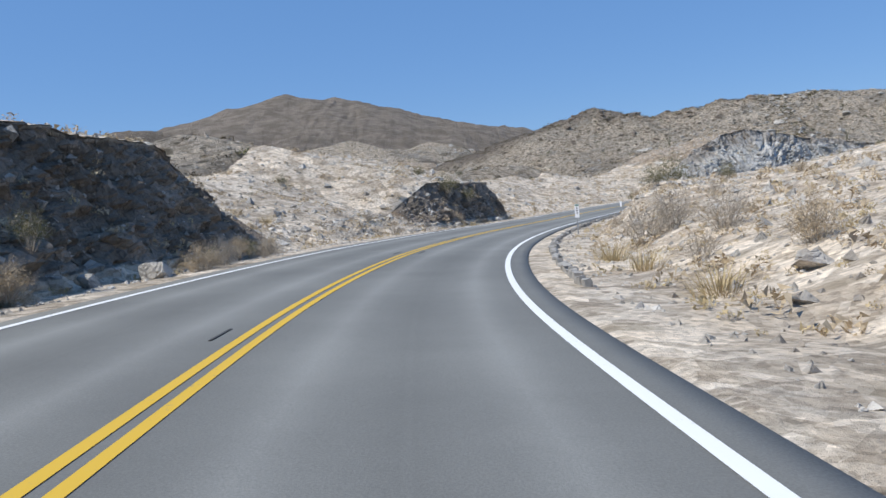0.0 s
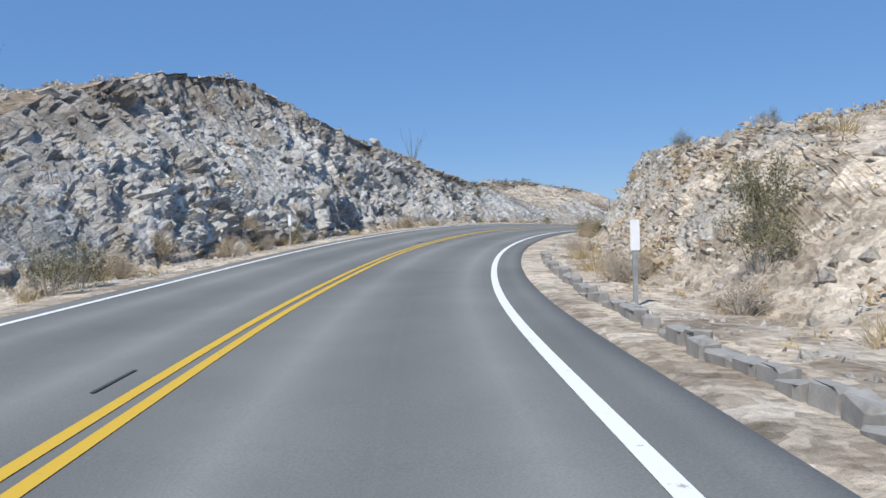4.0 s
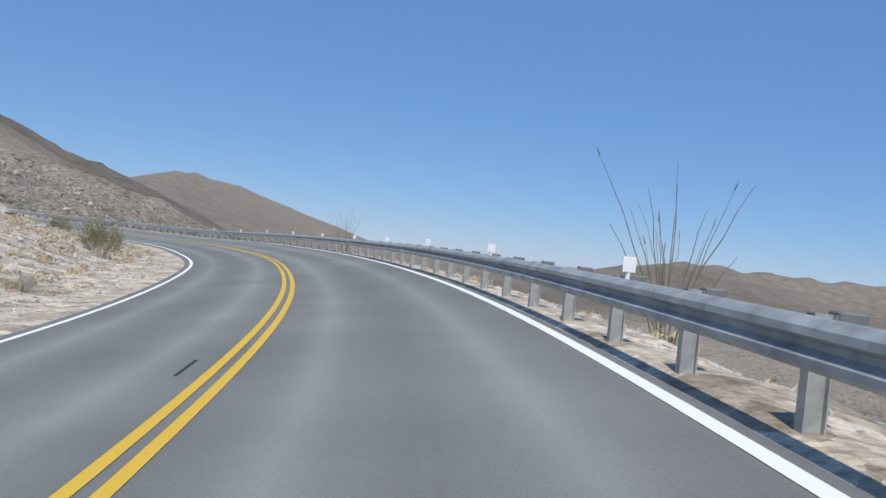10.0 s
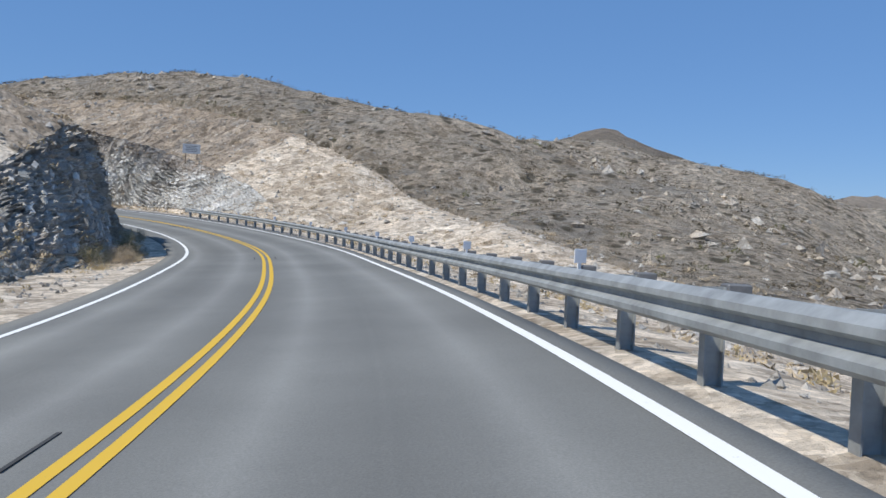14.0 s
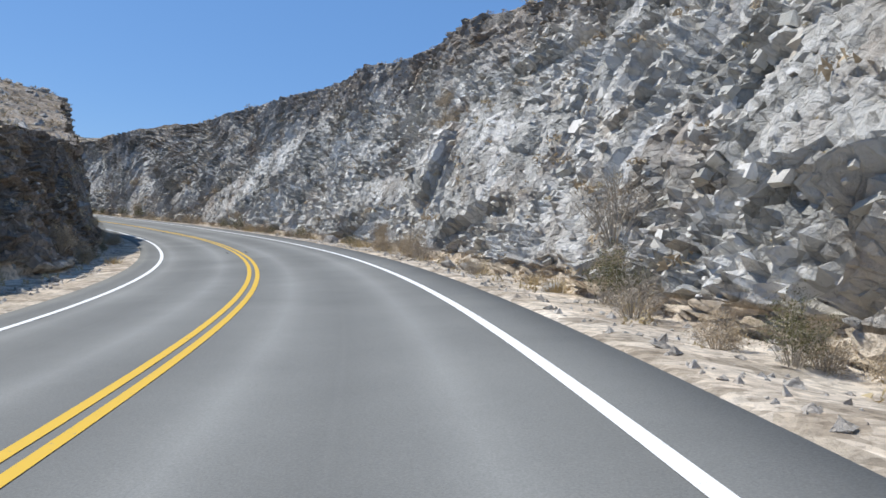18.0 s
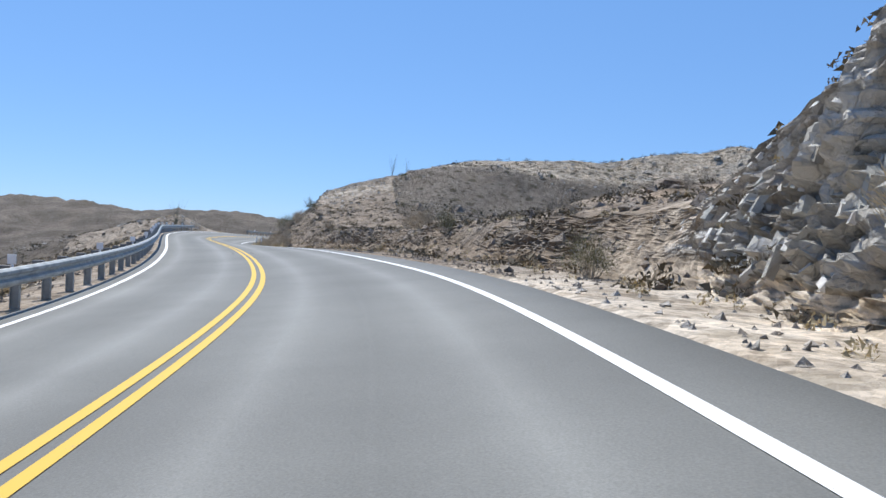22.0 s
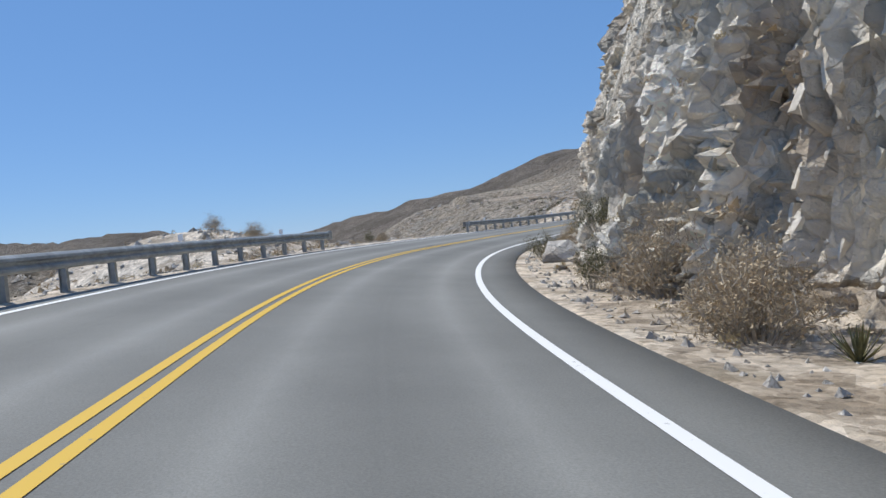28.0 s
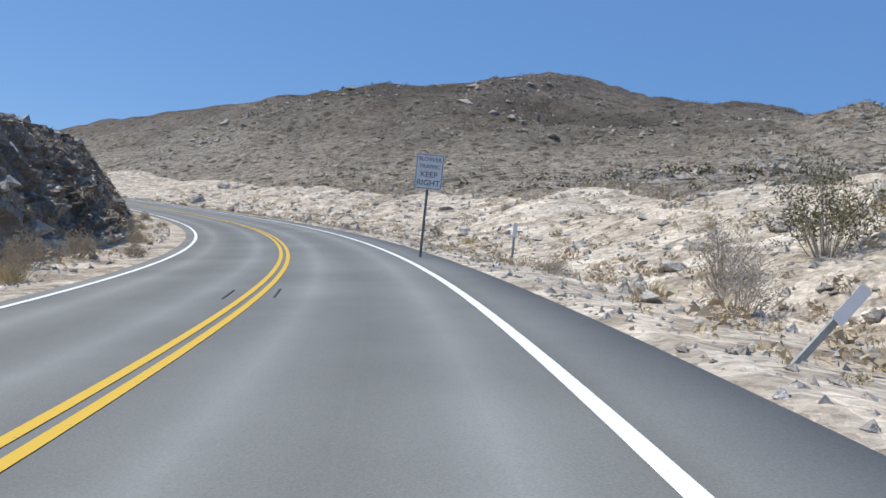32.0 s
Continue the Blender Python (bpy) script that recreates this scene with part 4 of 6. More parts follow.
guardrail(7.86, 16.75, lambda u: float(np.interp(u, [7.86, 8.6, 9.6], [4.6, 4.45, 4.12])), 1, "long galvanised steel guardrail on posts above the drop")
guardrail(22.4, 25.95, lambda u: -4.0, -1, "weathered galvanised guardrail along the outer curve")
guardrail(27.15, 29.2, lambda u: -4.35, -1, "weathered galvanised guardrail above the valley")
guardrail(30.0, 32.0, lambda u: -4.0, -1, "weathered galvanised guardrail beside the rocky mound")


# ---------------------------------------------------------------- signs
def sign_post(parent, height, mat=M_STEEL, w=0.06):
    bm = bmesh.new()
    add_box(bm, (w, 0.012, height + 0.5), (0, 0.03, height / 2 - 0.25))
    add_box(bm, (0.012, w * 0.7, height + 0.5), (-w / 2, 0.03 + w * 0.3, height / 2 - 0.25))
    add_box(bm, (0.012, w * 0.7, height + 0.5), (w / 2, 0.03 + w * 0.3, height / 2 - 0.25))
    return part("post", bm, mat, parent)


def bolts(parent, places):
    for x, z in places:
        bm = bmesh.new()
        bmesh.ops.create_cone(bm, cap_ends=True, segments=6, radius1=0.012, radius2=0.010, depth=0.012, matrix=Matrix.Translation((x, -0.012, z)) @ pose(0, 0, 0, 90))
        part("bolt", bm, M_STEEL, parent)


# turn warning with speed plate
p = at_road(7.99, 5.0)
s = thing("turn_warning_sign", pose(p.x, p.y, p.z, 0, 0, heading_at(7.7)), "yellow diamond left-turn sign over a 30 mph plate", "road sign")
sign_post(s, 2.8)
dia = part("diamond_panel", prism(rounded(0.62, 0.62, 0.05, 4, radians(45)), 0.006), M_SIGNY, s, "", pose(0, 0, 2.52))
part("border", frame_outline(rounded(0.59, 0.59, 0.04, 4, radians(45)), rounded(0.565, 0.565, 0.035, 4, radians(45)), 0.002), M_BLACK, dia, "", pose(0, -0.006, 0))
arrow = [(0.17, -0.20), (0.17, 0.04), (0.14, 0.085), (0.10, 0.105), (-0.06, 0.105), (-0.06, 0.17), (-0.25, 0.055), (-0.06, -0.06), (-0.06, 0.01), (0.06, 0.01), (0.075, -0.01), (0.075, -0.20)]
part("turn_arrow", prism(arrow, 0.002), M_BLACK, dia, "black bent arrow", pose(0, -0.006, 0))
bolts(dia, [(0, 0.25), (0, -0.25)])
plate = part("speed_plate", prism(rounded(0.58, 0.58, 0.04), 0.006), M_SIGNY, s, "", pose(0, 0, 1.74))
part("border", frame_outline(rounded(0.55, 0.55, 0.035), rounded(0.525, 0.525, 0.03), 0.002), M_BLACK, plate, "", pose(0, -0.006, 0))
lettering("number", "30", 0.34, M_BLACK, plate, pose(0, -0.006, 0.07))
lettering("unit", "MPH", 0.15, M_BLACK, plate, pose(0, -0.006, -0.17))

# backs of the signs for the other direction
s = thing("sign_seen_from_behind", facing(7.94, -5.2), "bare aluminium back of a diamond sign and its plate", "road sign")
sign_post(s, 3.55, M_DARKSTEEL)
part("diamond_panel", prism(rounded(0.62, 0.62, 0.05, 4, radians(45)), 0.006), M_ALU, s, "", pose(0, 0.075, 3.15))
part("plate_panel", prism(rounded(0.46, 0.58, 0.04), 0.006), M_ALU, s, "", pose(0.06, 0.075, 2.05))

# keep-right sign
gz0 = floor_at(-129.35, 481.35)[0]
s = thing("keep_right_sign", pose(-129.35, 481.35, gz0, 0, 0, 40), "white regulatory sign with black words on a steel post", "road sign")
rise_to = max(1.3, 10.65 - gz0)
sign_post(s, rise_to + 0.95, M_DARKSTEEL)
panel = part("panel", prism(rounded(0.80, 1.02, 0.05), 0.006), M_SIGNW, s, "", pose(0, 0, rise_to + 0.5))
part("border", frame_outline(rounded(0.76, 0.98, 0.045), rounded(0.73, 0.95, 0.04), 0.002), M_BLACK, panel, "", pose(0, -0.006, 0))
for k, (word, size) in enumerate((("SLOWER", 0.17), ("TRAFFIC", 0.16), ("KEEP", 0.23), ("RIGHT", 0.23))):
    lettering("word", word, size, M_BLACK, panel, pose(0, -0.006, (0.35, 0.14, -0.09, -0.33)[k]))
bolts(panel, [(0, 0.45), (0, -0.46)])

# small board beyond the end of the long rail
gz0 = floor_at(238.9, 333.4)[0]
s = thing("roadside_board", pose(238.9, 333.4, gz0, 0, 0, -2), "wide pale board with faded lines on two posts", "road sign")
for x in (-0.55, 0.55):
    part("post", box((0.09, 0.09, 1.9), (x, 0.06, 0.6), 0.01), M_WOOD, s)
b = part("panel", prism(rounded(1.7, 0.95, 0.05), 0.012), M_ALU, s, "", pose(0, 0, 1.15))
for k in range(4):
    part("text_bar", box((1.2 - 0.2 * (k % 2), 0.004, 0.07), (0, -0.008, 0.26 - 0.17 * k)), M_DARKSTEEL, b, "unreadable line of writing")


def delineator(u, d, tall=1.15, mat=M_STEEL, plate=True, tilt=0.0, group="roadside delineators", mark=False):
    s = thing("delineator_post", facing(u, d) @ pose(0, 0, 0, 0, tilt, 0), "steel marker post with a white reflector plate" if plate else "weathered wooden marker post", "marker post", group)
    if plate:
        bm = bmesh.new()
        add_box(bm, (0.065, 0.010, tall + 0.4), (0, 0.02, tall / 2 - 0.2))
        add_box(bm, (0.010, 0.035, tall + 0.4), (0.028, 0.035, tall / 2 - 0.2))
        add_box(bm, (0.010, 0.035, tall + 0.4), (-0.028, 0.035, tall / 2 - 0.2))
        part("post", bm, mat, s)
        pl = part("reflector_plate", prism(rounded(0.20 if mark else 0.13, 0.62 if mark else 0.42, 0.02), 0.005), M_TAB, s, "white reflector plate", pose(0, 0.008, tall - 0.18))
        if mark:
            part("top_band", box((0.17, 0.004, 0.06), (0, -0.005, 0.26)), M_GREEN, pl, "dark green band")
            for k in range(3):
                part("mark_bar", box((0.05, 0.004, 0.07), (0, -0.005, 0.13 - 0.11 * k)), M_BLACK, pl)
    else:
        bm = box((0.10, 0.10, tall + 0.4), (0, 0, tall / 2 - 0.2), 0.012)
        part("post", bm, M_WOOD, s)
    return s


for u, d in ((2.49, 5.1), (3.37, 4.9), (4.43, 4.9)):
    delineator(u, d)
delineator(1.5, 5.1, 1.25, mark=True, group="tall marker paddles")
delineator(4.215, 5.75, 1.3, mark=True, tilt=-6, group="tall marker paddles")
delineator(5.15, -5.2)
delineator(9.45, -5.5)
delineator(9.455, -5.9)
for u, d in ((8.33, 5.3), (8.95, 5.4), (9.77, 5.2)):
    delineator(u, d, 1.55, mark=True, group="tall marker paddles")
delineator(25.0, 5.0, 0.95)
delineator(25.45, 5.0, 1.0)
delineator(32.25, 5.6, 0.9, tilt=38)
delineator(21.9, -5.3, 1.35, plate=False)
delineator(28.45, -5.6, 1.3, plate=False)
delineator(31.75, 6.8, 1.2, plate=False)
delineator(32.85, 6.6, 1.2)

# striped object marker at the head of the long rail
p = at_road(7.83, 4.75)
s = thing("object_marker", pose(p.x, p.y, p.z - 0.12, 0, 0, heading_at(7.84)) @ Matrix.Diagonal((0.7, 0.7, 0.7, 1)), "black and yellow striped hazard panel before the rail", "road sign")
panel = part("panel", prism(rounded(0.46, 0.72, 0.02), 0.008), M_BLACK, s, "", pose(0, 0, 0.55))
for k in range(4):
    z = -0.42 + 0.22 * k
    pts = [(max(-0.225, -0.225), z), (0.225, z + 0.26), (0.225, z + 0.37), (-0.225, z + 0.11)]
    pts = [(x, min(0.35, max(-0.35, zz))) for x, zz in pts]
    if pts[2][1] - pts[0][1] > 0.05 and len({q for q in pts}) == 4:
        part("stripe", prism(pts, 0.002), M_SIGNY, panel, "yellow slanted stripe", pose(0, -0.0065, 0))
part("post", box((0.12, 0.12, 1.0), (0, 0.08, 0.15), 0.01), M_DARKSTEEL, s)

# dark rubber cross marks and patches by the centre line
CROSS = mesh_of("tar_mark", box((0.035, 1.3, 0.006), (0, 0, 0), 0.0), plain("tar_mark", (0.06, 0.06, 0.058), 0.8))
for k, u in enumerate((0.36, 1.02, 1.45, 2.3, 2.75, 3.32, 4.25, 5.2, 6.1, 7.35, 8.75, 9.3, 10.3, 11.3, 12.4, 14.2, 15.25, 16.4, 17.9, 19.3, 20.4, 21.4, 23.3, 24.4, 25.6, 27.9, 29.3, 30.25, 31.2, 32.5)):
    for d in (-0.42, 0.36) if k % 3 else (-0.42,):
        c = at_road(u, d)
        r = Vector([np.interp(u, US, RIGHT[:, q]) for q in range(3)])
        f = Vector([np.interp(u, US, ahead[:, q]) for q in range(3)])
        up = r.cross(f)
        m = Matrix((r, f, up)).transposed().to_4x4()
        m.translation = c + up * 0.007
        ob = new("tar_mark", CROSS)
        ob.matrix_basis = m @ Matrix.Diagonal((1, 0.7 + 0.4 * ((k * 7) % 3) / 2, 1, 1))
        tagged(ob, "short dark tar dash beside the yellow lines", "road marking", "tar marks")

# ---------------------------------------------------------------- plants
M_OLIVE = plain("creosote_leaves", (0.165, 0.155, 0.075), 0.85, 0, 0.45, 5.0)
M_DRY = plain("dry_brush", (0.47, 0.375, 0.255), 0.95, 0, 0.35, 5.0)
M_TWIG = plain("grey_twigs", (0.40, 0.35, 0.285), 0.95, 0, 0.3, 6.0)
M_STRAW = plain("straw_grass", (0.50, 0.40, 0.235), 0.9, 0, 0.25, 4.0)
M_OCO = plain("ocotillo_stems", (0.17, 0.165, 0.11), 0.85, 0, 0.3, 5.0)


def bush_mesh(seed, mat, twigs, leaves, size, leaf, upright=0.5):
    """A clump of forked twigs from one foot with small leaves along their ends, about 1 m across."""
    rnd = random.Random(seed)
    bm, leafy = bmesh.new(), bmesh.new()
    tips = []
    for _ in range(twigs):
        a, out_ = rnd.uniform(0, math.tau), rnd.uniform(0.15, 1.0) ** 0.7
        reach = out_ * 0.55 * rnd.uniform(0.6, 1.15)
        tall = size * (1.05 - upright * out_ * out_) * rnd.uniform(0.55, 1.1)
        base = Vector((math.cos(a) * 0.06 * out_, math.sin(a) * 0.06 * out_, -0.08))
        mid = Vector((math.cos(a) * reach * 0.55, math.sin(a) * reach * 0.55, tall * 0.55))
        end = Vector((math.cos(a + rnd.uniform(-0.4, 0.4)) * reach, math.sin(a + rnd.uniform(-0.4, 0.4)) * reach, tall))
        for p0, p1, r0, r1 in ((base, mid, 0.006, 0.004), (mid, end, 0.004, 0.002)):
            tube(bm, p0, p1, r0, r1, 3)
        tips.append((mid, end))
        for _ in range(3):
            side = mid.lerp(end, rnd.uniform(-0.3, 0.8))
            fork = side + Vector((rnd.uniform(-1, 1), rnd.uniform(-1, 1), rnd.uniform(0.1, 1))) * 0.16
            tube(bm, side, fork, 0.003, 0.0015, 3)
            tips.append((side, fork))
    for _ in range(leaves):
        p0, p1 = rnd.choice(tips)
        c = p0.lerp(p1, rnd.uniform(0.0, 1.05)) + Vector((rnd.gauss(0, 1), rnd.gauss(0, 1), rnd.gauss(0, 1))) * 0.06
        d1 = Vector((rnd.gauss(0, 1), rnd.gauss(0, 1), rnd.gauss(0, 1))).normalized() * leaf * rnd.uniform(0.5, 1.3)
        d2 = d1.cross(Vector((rnd.gauss(0, 1), rnd.gauss(0, 1), rnd.gauss(0, 1)))).normalized() * leaf * rnd.uniform(0.25, 0.6)
        leafy.faces.new([leafy.verts.new(c + v) for v in (-d1, d2, d1)])
    return mesh_of("brushwood", bm, M_TWIG), mesh_of("foliage", leafy, mat)


def grass_mesh(seed, blades=170):
    rnd = random.Random(seed)
    bm = bmesh.new()
    for _ in range(blades):
        a, r = rnd.uniform(0, math.tau), rnd.uniform(0, 0.30) ** 1.0
        foot = Vector((math.cos(a) * r, math.sin(a) * r, -0.04))
        lean = Vector((math.cos(a + rnd.uniform(-1, 1)), math.sin(a + rnd.uniform(-1, 1)), 0)) * rnd.uniform(0.05, 0.42)
        tip = foot + lean + Vector((0, 0, rnd.uniform(0.14, 0.48)))
        w = Vector((-math.sin(a), math.cos(a), 0)) * 0.006
        mid = foot.lerp(tip, 0.55) - lean * 0.15
        bm.faces.new([bm.verts.new(v) for v in (foot - w, foot + w, mid + w * 0.8, mid - w * 0.8)])
        bm.faces.new([bm.verts.new(v) for v in (mid - w * 0.8, mid + w * 0.8, tip)])
    return mesh_of("grass_clump", bm, M_STRAW)


def ocotillo_mesh(seed, stems=14):
    rnd = random.Random(seed)
    bm = bmesh.new()
    for k in range(stems):
        a, spread_ = rnd.uniform(0, math.tau), rnd.uniform(0.10, 0.45)
        tall, last = rnd.uniform(2.2, 3.6), Vector((rnd.gauss(0, 0.06), rnd.gauss(0, 0.06), -0.2))
        bend = rnd.uniform(-0.5, 0.5)
        for j in range(1, 8):
            s = j / 7
            nxt = Vector((math.cos(a + bend * s) * spread_ * tall * s**1.25, math.sin(a + bend * s) * spread_ * tall * s**1.25, tall * s * (1 - 0.12 * s)))
            nxt += Vector((rnd.gauss(0, 0.02), rnd.gauss(0, 0.02), 0))
            tube(bm, last, nxt, 0.014 * (1.1 - s * 0.75), 0.014 * (1.0 - s * 0.75), 4)
            last = nxt
        if rnd.random() < 0.5:
            tube(bm, last, last + Vector((rnd.gauss(0, 0.03), rnd.gauss(0, 0.03), 0.12)), 0.012, 0.003, 4)
    return mesh_of("ocotillo", bm, M_OCO)


def tuft_mesh(seed):
    """A rosette of stiff pointed leaves."""
    rnd = random.Random(seed)
    bm = bmesh.new()
    d, side, keel = Vector((0, 0, 1)), Vector((0.022, 0, 0)), Vector((0, 0.012, 0))
    ring = [[bm.verts.new(d * z + q * w) for q in (side, keel, -side, -keel * 0.3)] for z, w in ((-0.05, 1.0), (0.28, 0.9), (0.42, 0.5))]
    tip = bm.verts.new(d * 0.55 + keel)
    for a, b in zip(ring, ring[1:]):
        for k in range(4):
            bm.faces.new((a[k], a[(k + 1) % 4], b[(k + 1) % 4], b[k]))
    for k in range(4):
        bm.faces.new((ring[-1][k], ring[-1][(k + 1) % 4], tip))
    return mesh_of("leaf", bm, M_OLIVE)


GREEN = [bush_mesh(20 + k, M_OLIVE, 28, 2600, 0.85, 0.024) for k in range(4)]
BROWN = [bush_mesh(40 + k, M_DRY, 44, 3000, 0.66, 0.023, 0.8) for k in range(4)]
GREY = [bush_mesh(60 + k, M_TWIG, 44, 1700, 0.66, 0.019, 0.75) for k in range(3)]
GRASS = [grass_mesh(80 + k) for k in range(4)]
OCO = [ocotillo_mesh(90 + k, 11 + 3 * k) for k in range(3)]
YUCCA = [tuft_mesh(110)]
KINDS = {
    "green": (GREEN, "creosote_bush", "olive-green creosote bush on the dry slope", "bush", "creosote bushes"),
    "brown": (BROWN, "dry_brush", "rounded brown dry brush growing in the bank", "bush", "dry brushes"),
    "grey": (GREY, "bare_bush", "bare grey twiggy bush on sandy ground", "bush", "bare bushes"),
    "grass": (GRASS, "grass_clump", "straw-coloured dry grass clump on the verge", "grass", "grass clumps"),
    "oco": (OCO, "ocotillo", "tall spindly ocotillo with bare whip-like stems", "cactus", "ocotillos"),
    "yucca": (YUCCA, "yucca", "small spiky green yucca between rocks", "yucca", "yuccas"),
}
rng = random.Random(7)


def plant(kind, u, d, size, tall=None):
    meshes, name, label, category, group = KINDS[kind]
    p = at_road(u, d)
    z, n = floor_at(p.x, p.y)
    made = rng.choice(meshes)
    split = isinstance(made, tuple) or kind == "yucca"
    ob = new(name, None if split else made)
    if kind == "yucca":
        for _ in range(30):
            shared("leaf", made, ob, pose(0, 0, 0, 0, 0, rng.uniform(0, 360)) @ pose(0, 0, 0, rng.uniform(8, 75), 0, 0) @ Matrix.Diagonal((1, 1, rng.uniform(0.7, 1.2), 1)))
    elif split:
        shared("brushwood", made[0], ob, Matrix())
        shared("foliage", made[1], ob, Matrix())
    s = size * rng.uniform(0.85, 1.15) * (0.68 if kind == "grass" and size > 1.25 else 1.0)
    ob.matrix_basis = Matrix.Translation((p.x, p.y, z - 0.04 * size)) @ pose(0, 0, 0, rng.uniform(-6, 6), rng.uniform(-6, 6), rng.uniform(0, 360)) @ Matrix.Diagonal((s, s, tall or s, 1))
    return tagged(ob, label, category, group)


